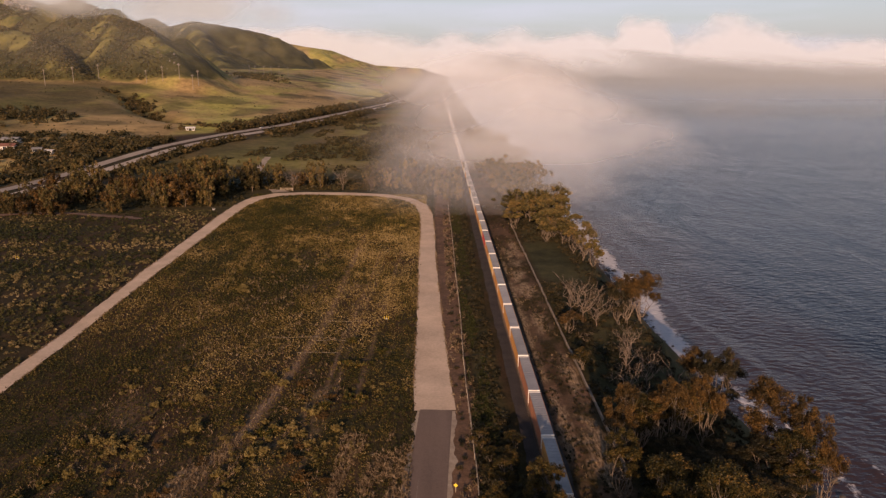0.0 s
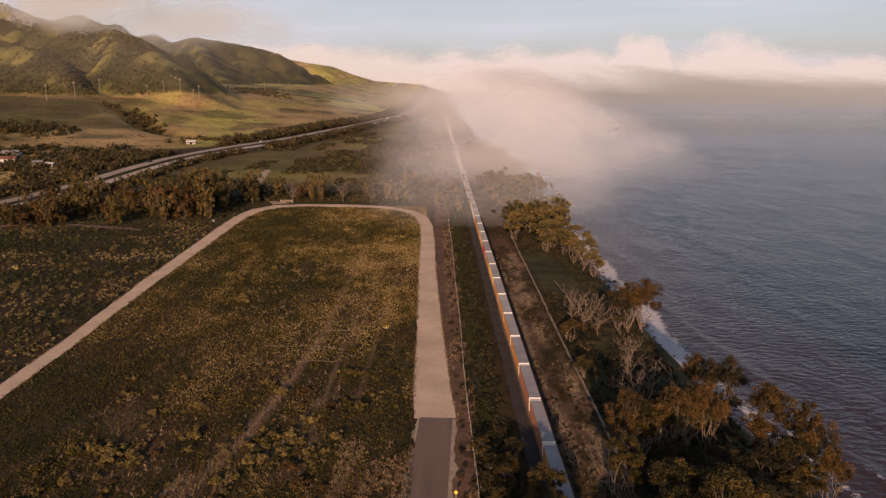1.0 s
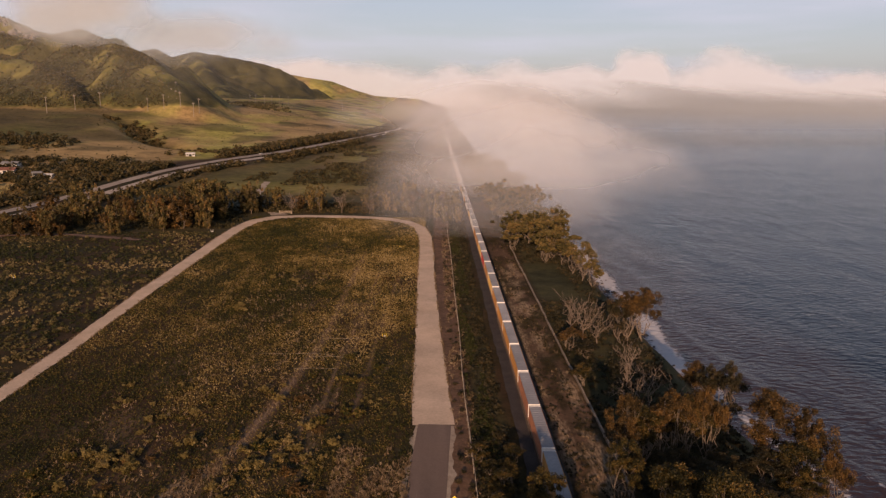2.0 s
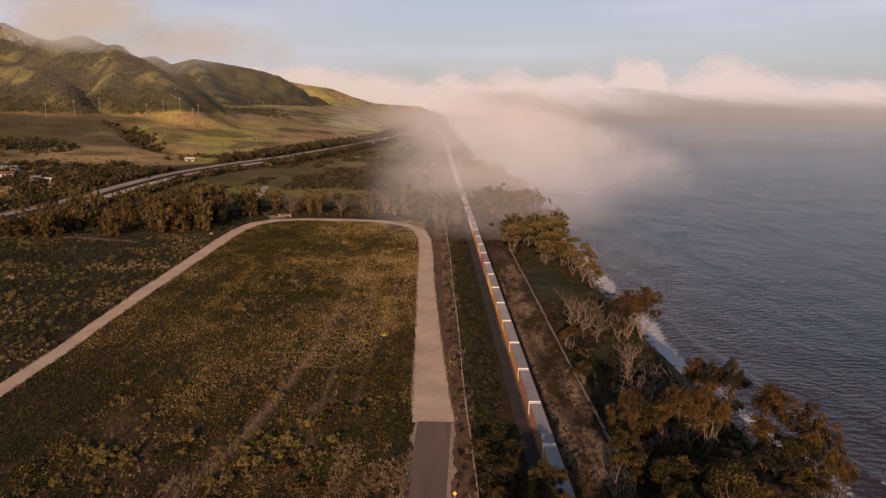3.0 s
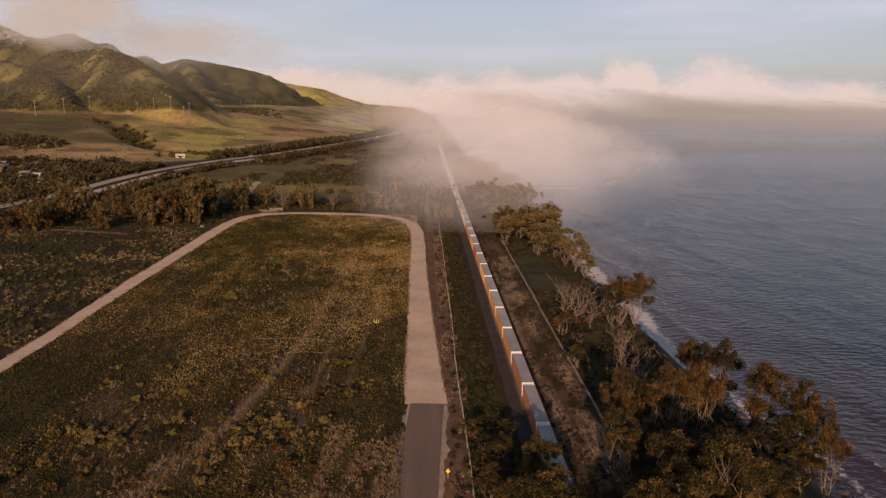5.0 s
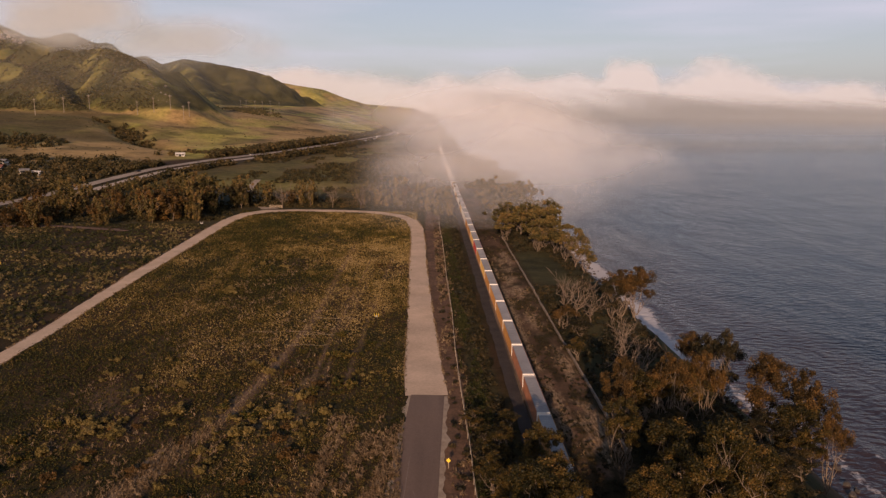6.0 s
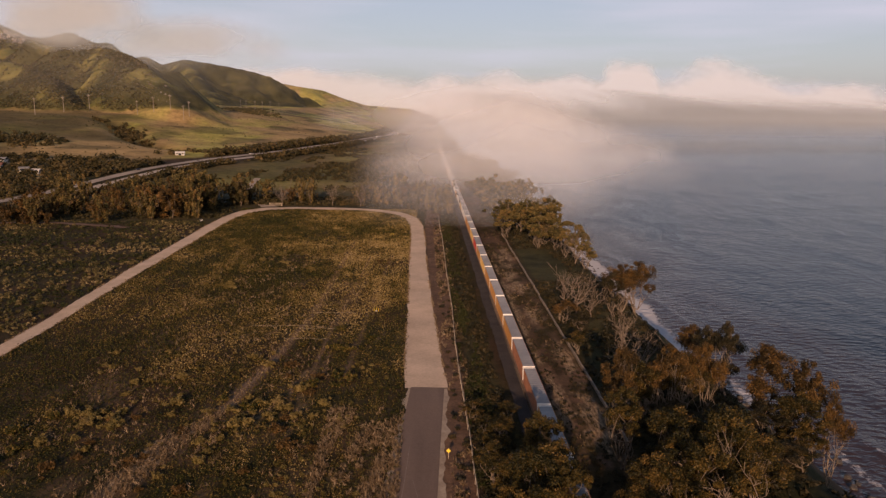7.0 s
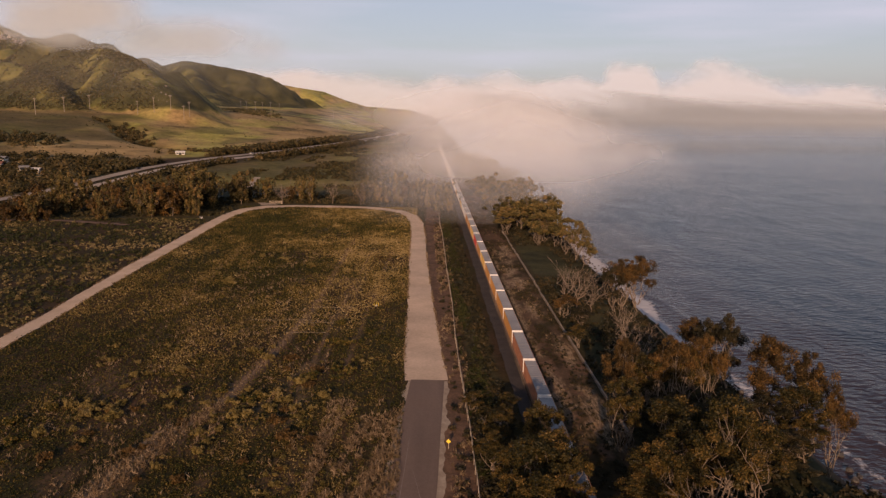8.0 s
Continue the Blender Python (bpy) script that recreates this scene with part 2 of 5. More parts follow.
# crest lines of the hills (x, y, z), how far a slope runs for its height, and its scrub, raised where cloud shade is
# painted in
CRESTS = (
    (((-1160, 1750, 262), (-920, 1600, 222), (-853, 1560, 198), (-784, 1500, 163)), 2.0, 0.0),
    (((-900, 1460, 190), (-758, 1420, 159), (-695, 1380, 167), (-629, 1330, 174), (-551, 1260, 149), (-477, 1190, 129), (-424, 1130, 106), (-392, 1096, 88), (-366, 1068, 62)), 1.8, 0.17),
    (((-1000, 1300, 185), (-862, 1250, 160), (-687, 1180, 122), (-603, 1120, 108), (-540, 1060, 88), (-495, 1010, 60)), 1.9, 0.26),
    (((-1178, 2750, 200), (-1093, 2800, 218), (-1039, 2800, 227), (-981, 2790, 196), (-900, 2790, 217), (-814, 2820, 206), (-708, 2860, 188), (-642, 2900, 173), (-577, 2960, 141), (-507, 3000, 86)), 2.2, 0.60),
    (((-900, 2790, 215), (-716, 2400, 111), (-576, 2050, 49)), 2.0, 0.02),
    (((-1200, 3500, 215), (-879, 3550, 188), (-620, 3600, 144), (-510, 3700, 128), (-423, 3800, 91), (-319, 3950, 58), (-83, 4300, 40)), 3.2, -0.6),
)


def hills(x, y, base):
    """How far the hills rise above the terrace, how much scrub and painted cloud shade the nearest slope has (most in
    its gullies), and how far down it lies (0 at its crest).
    """
    rise, scrub_shade, down = np.zeros_like(x), np.zeros_like(x), np.ones_like(x)
    for k, (line, run, scrub) in enumerate(CRESTS):
        best, along, crest, before = np.full_like(x, 1e9), np.zeros_like(x), np.zeros_like(x), 0.0
        for (ax, ay, az), (bx, by, bz) in zip(line, line[1:]):
            dx, dy = bx - ax, by - ay
            size = math.hypot(dx, dy)
            t = np.clip(((x - ax) * dx + (y - ay) * dy) / size ** 2, 0, 1)
            d = np.hypot(x - ax - t * dx, y - ay - t * dy)
            near = d < best
            best = np.where(near, d, best)
            along = np.where(near, before + t * size, along)
            crest = np.where(near, az + (bz - az) * t, crest)
            before += size
        tall = np.clip(crest - base, 4, None)
        d = np.sqrt(best ** 2 + 12.0 ** 2) - 12.0
        far = np.clip(d / (tall * run), 0, 1)
        gully = fbm(N3, along / (62 if k < 3 else 105) + 3.7 * k, d / 260 + 1.3 * k, 4, 0.6) - (0 if k < 3 else 0.12)
        shape = (1 - far) ** 1.2 * (1 + 0.95 * gully * step(0.04, 0.40, far))
        h = tall * np.clip(shape, 0, 1) + 9 * fbm(N4, x / 40, y / 40, 4, 0.6) * step(0, 0.25, far) * step(1.0, 0.6, far)
        over = h > rise
        rise, scrub_shade, down = np.where(over, h, rise), np.where(over, scrub - 0.9 * (gully + 0.06), scrub_shade), np.where(over, far, down)
    return rise, scrub_shade, down


def height(x, y):
    """The height of the land at x, y (arrays)."""
    x, y = np.asarray(x, float), np.asarray(y, float)
    xs = shore_x(y)
    edge = bluff_x(y)
    z = -16.0 * step(0, 1, (x - edge) / (xs + 1.5 - edge)) - np.clip((x - xs) * 0.12, 0, 25)
    z = z + 0.25 * fbm(N3, x / 14, y / 14, 2)
    z = z + 0.5 * fbm(N1, x / 26, y / 26, 3) * step(24, 30, x) * step(edge + 2, edge - 3, x)
    hx = highway_x(y)
    # gentle rise to the highway, then the meadow to the foot of the hills
    z = z + 4.0 * step(-90, -200, x) * step(400, 560, y) + 4.0 * step(420, 700, y) * step(60, -40, x) * step(-300, -20, x - hx + 60)
    s = np.clip(hx - 22 - x, 0, None)
    z = z + (38 * np.clip(s / 285, 0, 1.0) ** 1.5 + np.clip(s - 285, 0, None) * 0.03) * (0.6 + 0.4 * step(600, 1150, y))
    roll = step(10, 90, s)
    z = z + roll * (4.5 * fbm(N2, x / 130, y / 160, 3) + 1.5 * fbm(N4, x / 40 + 9, y / 50, 3))
    z = z - roll * 9.0 * np.exp(-((x + 270 + 0.73 * (y - 745) + 8 * np.sin(y / 30)) / 20.0) ** 2) * step(680, 740, y) * step(980, 900, y)
    # the hills
    hill = hills(x, y, z)[0]
    return z + hill


def ground_at(x, y):
    return float(height(np.array([x]), np.array([y]))[0])


def mesh_from(name, verts, faces, material=None, smooth=False):
    me = bpy.data.meshes.new(name)
    me.from_pydata([tuple(v) for v in verts], [], [tuple(f) for f in faces])
    if smooth:
        me.polygons.foreach_set("use_smooth", [True] * len(me.polygons))
    if material:
        me.materials.append(material)
    me.update()
    return me


def leaves_mesh(name, corners, material, tint=None):
    """One mesh of loose leaf triangles; corners is an array (n, 3, 3)."""
    n = len(corners)
    me = bpy.data.meshes.new(name)
    me.vertices.add(n * 3)
    me.vertices.foreach_set("co", np.asarray(corners, np.float32).ravel())
    me.loops.add(n * 3)
    me.loops.foreach_set("vertex_index", np.arange(n * 3, dtype=np.int32))
    me.polygons.add(n)
    me.polygons.foreach_set("loop_start", np.arange(0, n * 3, 3, dtype=np.int32))
    me.polygons.foreach_set("loop_total", np.full(n, 3, dtype=np.int32))
    if tint is not None:
        at = me.attributes.new("tint", "FLOAT", "POINT")
        at.data.foreach_set("value", np.repeat(np.asarray(tint, np.float32), 3))
    me.materials.append(material)
    me.update(calc_edges=True)
    return me


def sheet_mesh(name, xs, ys, zfun, material):
    X, Y = np.meshgrid(xs, ys)
    Z = zfun(X.ravel(), Y.ravel())
    nx, ny = len(xs), len(ys)
    i = (np.arange(ny - 1)[:, None] * nx + np.arange(nx - 1)[None, :]).ravel()
    me = bpy.data.meshes.new(name)
    me.vertices.add(nx * ny)
    me.vertices.foreach_set("co", np.stack([X.ravel(), Y.ravel(), Z], 1).astype(np.float32).ravel())
    q = np.stack([i, i + 1, i + 1 + nx, i + nx], 1).astype(np.int32)
    me.loops.add(q.size)
    me.loops.foreach_set("vertex_index", q.ravel())
    me.polygons.add(len(q))
    me.polygons.foreach_set("loop_start", np.arange(0, q.size, 4, dtype=np.int32))
    me.polygons.foreach_set("loop_total", np.full(len(q), 4, dtype=np.int32))
    me.polygons.foreach_set("use_smooth", [True] * len(q))
    me.materials.append(material)
    me.update(calc_edges=True)
    return me, X.ravel(), Y.ravel()


def span(*stops):
    """Coordinates from (start, step), (start, step), ..., (end, 0)."""
    out = []
    for (a, d), (b, _) in zip(stops, stops[1:]):
        out.extend(np.arange(a, b - d * 0.5, d))
    out.append(stops[-1][0])
    return np.array(out)


def in_field(x, y):
    """1 inside the loop of the dirt road."""
    return step(-97.5, -95.5, x) * step(-3.5, -5.5, x) * step(371, 369, y)


def wheel_lines(x, y):
    """How worn the ground is along the old wheel tracks of the field."""
    bend = np.interp(y, [76, 104, 133, 170, 215, 262, 330], [-47, -38.4, -34, -30.2, -29.7, -29.1, -28])
    w = 1.1 + 0.9 * step(140, 100, y)
    worn = 0.9 * np.exp(-((x - bend) / w) ** 2) * step(300, 225, y)
    second = np.interp(y, [120, 140, 166, 204, 258], [-24.5, -24, -23.4, -21.6, -20.2])
    for off, k in ((0.0, 0.75), (2.1, 0.45), (7.4, 0.6)):
        worn = np.maximum(worn, k * np.exp(-((x - second - off) / 0.55) ** 2) * step(270, 235, y) * step(112, 135, y))
    return worn


def straw_patches(X, Y):
    """Where flattened dry grass lies pale over the soil of the field and beside the asphalt."""
    flow = fbm(N2, (X - 0.22 * Y) / 2.4 + 3, Y / 17, 4, 0.6)
    wide = fbm(N4, X / 15 + 5, Y / 22, 3)
    w = 0.30 * step(-62, -40, X) * step(0.05, 0.32, flow) * step(-0.05, 0.20, wide + 0.06)
    for ax, ay, ra, rb, k in ((-41, 96, 7.5, 15, 1.0), (-44, 82, 6, 8, 0.9), (-37.5, 110, 4, 8, 1.0), (-26, 124, 4, 10, 0.5), (-62, 118, 14, 10, 0.25), (-60, 150, 16, 16, 0.25)):
        d = np.sqrt(((X - ax - 0.22 * (Y - ay)) / ra) ** 2 + ((Y - ay) / rb) ** 2)
        w = np.maximum(w, k * step(1.1, 0.4, d) * step(-0.04, 0.22, flow))
    w = np.maximum(w, 0.6 * step(-21, -12, X) * step(124, 84, Y + 0.5 * (X + 12) + 30 * flow) * step(-0.2, 0.2, flow))
    rail = np.zeros_like(X)
    crumbs = fbm(N3, X / 1.6, Y / 4, 4, 0.6)
    for ax, ay, ra, rb in ((28, 200, 3.5, 7), (27, 217, 2.5, 8), (29, 232, 2.5, 6), (30, 257, 2, 12), (27, 246, 2.0, 8), (30.3, 137, 2.2, 12), (25, 118, 1.2, 22), (29.5, 104, 2.6, 12), (28.5, 172, 2.0, 9), (24.2, 170, 0.8, 60)):
        rail = np.maximum(rail, step(1.15, 0.5, np.sqrt(((X - ax) / ra) ** 2 + ((Y - ay) / rb) ** 2) + 1.1 * crumbs))
    rail = 0.9 * rail * step(22.5, 23.5, X) * step(33, 32, X)
    w = np.maximum(in_field(X, Y) * w, rail)
    return np.clip(np.maximum(w, 0.5 * in_field(X, Y) * wheel_lines(X, Y)), 0, 1)


def ground_material():
    m, nt, bsdf = blank("land cover")
    pos = nt.nodes.new("ShaderNodeNewGeometry").outputs["Position"]
    cov = nt.nodes.new("ShaderNodeVertexColor")
    cov.layer_name = "cover"
    sep = nt.nodes.new("ShaderNodeSeparateColor")
    nt.links.new(cov.outputs["Color"], sep.inputs["Color"])
    fine, mid, wide = noise_tex(nt, pos, 1.3, 8, 0.7), noise_tex(nt, pos, 0.16, 7, 0.65), noise_tex(nt, pos, 0.02, 6, 0.6)

    def two(dark, light, f, lo=0.35, hi=0.65):
        r = ramp_of(nt, [(lo, dark), (hi, light)])
        nt.links.new(f, r.inputs["Fac"])
        return r.outputs["Color"]

    mixed = calc(nt, "ADD", calc(nt, "MULTIPLY", fine, 0.5), calc(nt, "MULTIPLY", mid, 0.5))
    soil = two((0.022, 0.014, 0.006), (0.085, 0.048, 0.022), mixed)
    weeds = two((0.012, 0.013, 0.003), (0.052, 0.043, 0.012), mixed)
    base = mixc(nt, two((0, 0, 0), (1, 1, 1), wide, 0.40, 0.58), weeds, soil)
    far_mix = calc(nt, "ADD", calc(nt, "MULTIPLY", mid, 0.4), calc(nt, "MULTIPLY", wide, 0.6))
    meadow = two((0.24, 0.22, 0.045), (0.51, 0.43, 0.112), far_mix, 0.38, 0.60)
    rust = two((0.24, 0.160, 0.064), (0.47, 0.315, 0.13), far_mix, 0.38, 0.60)
    meadow = mixc(nt, calc(nt, "MULTIPLY", two((0, 0, 0), (1, 1, 1), noise_tex(nt, pos, 0.006, 5, 0.6, stretch3=(1.4, 0.5, 1)), 0.42, 0.54), cov.outputs["Alpha"]), meadow, rust)
    slope = two((0.085, 0.086, 0.022), (0.22, 0.185, 0.055), far_mix, 0.40, 0.60)
    meadow = mixc(nt, cov.outputs["Alpha"], slope, meadow)
    chap_shade = two((0.016, 0.019, 0.007), (0.092, 0.080, 0.03), calc(nt, "ADD", calc(nt, "MULTIPLY", mixed, 0.45), calc(nt, "MULTIPLY", wide, 0.55)), 0.38, 0.62)
    earth = two((0.06, 0.035, 0.021), (0.26, 0.15, 0.09), mixed)
    c = mixc(nt, sep.outputs[0], base, meadow)
    c = mixc(nt, sep.outputs[1], c, chap_shade)
    c = mixc(nt, sep.outputs[2], c, earth)
    dry = nt.nodes.new("ShaderNodeAttribute")
    dry.attribute_name = "straw"
    blades = noise_tex(nt, pos, 2.2, 6, 0.7, stretch3=(1.0, 0.3, 1.0))
    c = mixc(nt, dry.outputs["Fac"], c, two((0.08, 0.05, 0.025), (0.46, 0.325, 0.19), blades, 0.38, 0.64))
    nt.links.new(c, bsdf.inputs["Base Color"])
    bsdf.inputs["Roughness"].default_value = 0.95
    bsdf.inputs["Specular IOR Level"].default_value = 0.15
    bump_to(nt, bsdf, mixed, 0.8, 0.4)
    return m


def cover(X, Y):
    """Weights of grassy meadow, dark chaparral that also stands for shade, bare earth."""
    hx = highway_x(Y)
    s = hx - 15 - X
    ragged = fbm(N4, X / 60, Y / 60, 4)
    meadow = step(5, 40, s + 30 * ragged)
    meadow = np.maximum(meadow, step(430, 470, Y + 60 * ragged) * step(-20, -60, X) * step(10, 60, X - hx) * 0.42)
    rise, scrub_shade, down = hills(X, Y, np.full_like(X, 46.0))
    hill = step(-2, 2.5, rise + 5 * ragged) * step(0.1, 0.6, rise)
    thick = fbm(N2, X / 75, Y / 110, 5, 0.6)
    # lower slopes and the far hill take extra scrub colour as painted cloud shade
    chap_shade = hill * step(-0.05, 0.06, thick + scrub_shade + 0.34 * step(0.20, 0.36, down) - 0.08) * 0.95
    gully = np.exp(-((X + 270 + 0.73 * (Y - 745) + 8 * np.sin(Y / 30)) / 22.0) ** 2) * step(680, 720, Y) * step(970, 920, Y)
    chap_shade = np.maximum(chap_shade, gully * step(30, 60, s))
    chap_shade = np.maximum(chap_shade, step(0.16, 0.30, fbm(N3, X / 45 + 4, Y / 60, 4)) * meadow * 0.6)
    xs = shore_x(Y)
    chap_shade = np.maximum(chap_shade, step(34, 40, X + 8 * ragged) * step(xs - 5, xs - 11, X) * 0.85)
    chap_shade = np.maximum(chap_shade, step(7.5, 9, X) * step(15, 13, X) * 0.7)
    belt = step(-200, -190, X) * step(300, 325, Y + 20 * ragged) * step(470, 430, Y) * step(20, 0, X)
    chap_shade = np.maximum(chap_shade, belt * 0.6)
    chap_shade = np.maximum(chap_shade, 0.8 * meadow * step(-320, -400, X - 60 * ragged) * step(1080, 920, Y))
    chap_shade = np.maximum(chap_shade, 0.75 * step(1.2, 0.7, np.sqrt(((X + 354) / 34) ** 2 + ((Y - 757) / 42) ** 2) + 1.2 * ragged))
    chap_shade = np.maximum(chap_shade, (0.55 * step(-0.05, 0.2, ragged)) * step(440, 470, Y) * step(700, 560, Y) * step(20, 0, X) * step(20, 50, X - hx))
    earth = step(21, 22.5, X) * step(34, 32, X + 3 * ragged) * (0.08 + 0.45 * step(-0.04, 0.2, fbm(N1, X / 3.5, Y / 9, 4)))
    earth = np.maximum(earth, step(xs - 14, xs - 9, X + 4 * ragged) * step(xs + 4, xs - 1, X) * 0.6)
    earth = np.maximum(earth, step(-0.5, 0.5, X + ragged) * step(8.2, 6.8, X + ragged) * 0.85)
    # worn wheel lines and bare patches in the field
    line = wheel_lines(X, Y)
    earth = np.maximum(earth, in_field(X, Y) * np.clip(line * (1.0 + ragged * 1.4), 0, 1))
    earth = np.maximum(earth, in_field(X, Y) * step(0.10, 0.40, fbm(N4, X / 4 + 3, Y / 9, 4)) * step(170, 70, Y) * 0.35)
    for ax, ay, ra, rb in ((-20, 89, 6.5, 5.5), (-25, 114, 4.5, 9), (-36, 108, 7, 5), (-30, 108, 5, 3), (-46, 100, 8, 4)):
        earth = np.maximum(earth, step(1.15, 0.65, np.sqrt(((X - ax) / ra) ** 2 + ((Y - ay) / rb) ** 2) + 1.3 * ragged) * 0.22)
    for ax, ay, ra, rb in ((28, 200, 3.5, 7), (27, 217, 2.5, 8), (30, 257, 2, 12), (30.3, 137, 2.2, 12), (25, 118, 1.6, 22), (29.8, 101, 3.0, 12), (28.5, 172, 2.0, 9)):
        earth = np.maximum(earth, step(1.2, 0.5, np.sqrt(((X - ax) / ra) ** 2 + ((Y - ay) / rb) ** 2) + 1.6 * fbm(N3, X / 2.5, Y / 5, 3)))
    # a streak of flattened straw across the near weeds
    off = (-32 * (X + 36.5) + 8.5 * (Y - 108)) / 33.1
    earth = np.maximum(earth, 0.45 * np.exp(-(off / (1.9 + 5 * np.abs(ragged))) ** 2) * step(118, 108, Y) * step(66, 78, Y))
    # a lawn by the bluff, its shade painted in with the dark chaparral colour
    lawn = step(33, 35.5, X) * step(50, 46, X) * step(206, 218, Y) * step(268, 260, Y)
    chap_shade = np.maximum(chap_shade, lawn)
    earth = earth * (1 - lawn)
    return np.clip(np.stack([meadow, chap_shade, earth, np.maximum(1 - hill, 0.85 * step(3200, 3400, Y))], 1), 0, 1)


gx = span((-4200, 200), (-1800, 40), (-1250, 12), (-700, 9), (-300, 7), (-112, 1.6), (-64, 1.0), (34, 1.6), (92, 12), (200, 150), (900, 1000), (4900, 0))
gy = span((-1500, 150), (-60, 10), (60, 1.5), (140, 2.0), (400, 7), (900, 10), (1500, 22), (4400, 80), (5200, 0))
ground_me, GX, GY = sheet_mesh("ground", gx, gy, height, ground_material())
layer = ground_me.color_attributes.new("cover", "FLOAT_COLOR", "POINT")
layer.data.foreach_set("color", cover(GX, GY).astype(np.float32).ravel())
at = ground_me.attributes.new("straw", "FLOAT", "POINT")
at.data.foreach_set("value", straw_patches(GX, GY).astype(np.float32))
ground = tagged(new("ground", ground_me), "weedy coastal terrace with meadows and chaparral hills", "ground", kind="structure")


def water_material():
    m, nt, bsdf = blank("grey sea water")
    geo = nt.nodes.new("ShaderNodeNewGeometry")
    pos = geo.outputs["Position"]
    near = nt.nodes.new("ShaderNodeAttribute")
    near.attribute_name = "surf"
    shoal = nt.nodes.new("ShaderNodeAttribute")
    shoal.attribute_name = "shoal"
    swell = noise_tex(nt, pos, 0.12, 2, 0.45, stretch3=(1.0, 0.45, 1))
    chop = noise_tex(nt, pos, 0.55, 3, 0.5, stretch3=(0.6, 1.0, 1))
    fleck = noise_tex(nt, pos, 0.55, 8, 0.72)
    patch = noise_tex(nt, pos, 0.035, 4, 0.6)
    # foam where the swell breaks
    foam = calc(nt, "ADD", near.outputs["Fac"], calc(nt, "MULTIPLY", calc(nt, "SUBTRACT", fleck, 0.5), 1.15))
    foam = calc(nt, "ADD", foam, calc(nt, "MULTIPLY", calc(nt, "SUBTRACT", patch, 0.5), 0.7))
    fr = ramp_of(nt, [(0.50, (0, 0, 0)), (0.66, (1, 1, 1))])
    nt.links.new(foam, fr.inputs["Fac"])
    deep = ramp_of(nt, [(0.35, (0.010, 0.014, 0.023)), (0.65, (0.021, 0.027, 0.039))])
    nt.links.new(patch, deep.inputs["Fac"])
    silt = mixc(nt, shoal.outputs["Fac"], deep.outputs["Color"], (0.052, 0.032, 0.029))
    nt.links.new(mixc(nt, fr.outputs["Color"], silt, (0.60, 0.575, 0.56)), bsdf.inputs["Base Color"])
    rough = nt.nodes.new("ShaderNodeMix")
    nt.links.new(fr.outputs["Color"], rough.inputs[0])
    rough.inputs[2].default_value, rough.inputs[3].default_value = 0.16, 0.8
    nt.links.new(rough.outputs[0], bsdf.inputs["Roughness"])
    bsdf.inputs["IOR"].default_value = 1.33
    bsdf.inputs["Specular IOR Level"].default_value = 0.27
    h = calc(nt, "ADD", calc(nt, "MULTIPLY", swell, 0.42), calc(nt, "MULTIPLY", chop, 0.32))
    bump_to(nt, bsdf, h, 1.0, 1.8)
    return m


sx = span((40, 2.5), (62, 1.4), (112, 3), (140, 8), (330, 60), (1000, 400), (5000, 0))
sy = span((-1500, 150), (0, 6), (84, 2), (240, 3), (330, 10), (900, 60), (2400, 300), (5200, 0))


def sea_z(x, y):
    d = x - shore_x(y)
    return SEA + 0.3 * np.exp(-((d - 14 + 3 * np.sin(y / 17)) / 2.2) ** 2) + 0.5 * fbm(N2, x / 14, y / 30, 2) * step(4, 20, d)


sea_me, SX, SY = sheet_mesh("water", sx, sy, sea_z, water_material())
sd = SX - shore_x(SY)
breaking = np.exp(-((sd - 2.4) / (5.6 - 3.4 * step(155, 125, SY))) ** 2) * (0.84 + 0.6 * fbm(N4, SX / 30, SY / 42, 2)) * (0.66 + 0.34 * step(125, 190, SY) + 0.05 * step(145, 112, SY)) * step(430, 330, SY)
breaking = np.maximum(breaking, 0.66 * np.exp(-((sd - 7.5 + 1.5 * np.sin(SY / 17)) / 1.7) ** 2) * step(160, 135, SY) * step(-0.1, 0.15, fbm(N1, SX * 0 + 5, SY / 12, 2)))
breaking = np.maximum(breaking, 0.47 * np.exp(-((sd - 14 + 3 * np.sin(SY / 17)) / 1.6) ** 2) * step(0.05, 0.3, fbm(N3, SX * 0 + 2, SY / 30, 2) + 0.1))
murk = 0.95 * step(60, 34, sd + 26 * fbm(N1, SX / 60, SY / 90, 3)) * (0.75 + 0.25 * step(24, 10, sd))
at = sea_me.attributes.new("surf", "FLOAT", "POINT")
at.data.foreach_set("value", np.clip(breaking, 0, 1).astype(np.float32))
at = sea_me.attributes.new("shoal", "FLOAT", "POINT")
at.data.foreach_set("value", murk.astype(np.float32))
sea = tagged(new("water", sea_me), "grey-blue sea with white surf along the beach", "sea", kind="structure")


# ---- building helpers ----
def part(name, bm, material, parent=None, label="", smooth=False):
    """Links a bmesh, or a finished mesh, as one object under a thing or a part."""
    if isinstance(bm, bmesh.types.BMesh):
        me = bpy.data.meshes.new(name)
        bm.to_mesh(me)
        bm.free()
        me.materials.append(material)
        if smooth:
            me.polygons.foreach_set("use_smooth", [True] * len(me.polygons))
    else:
        me = bm
    ob = new(name, me)
    if parent:
        ob.parent = parent
    if label:
        ob["label"] = label
    return ob


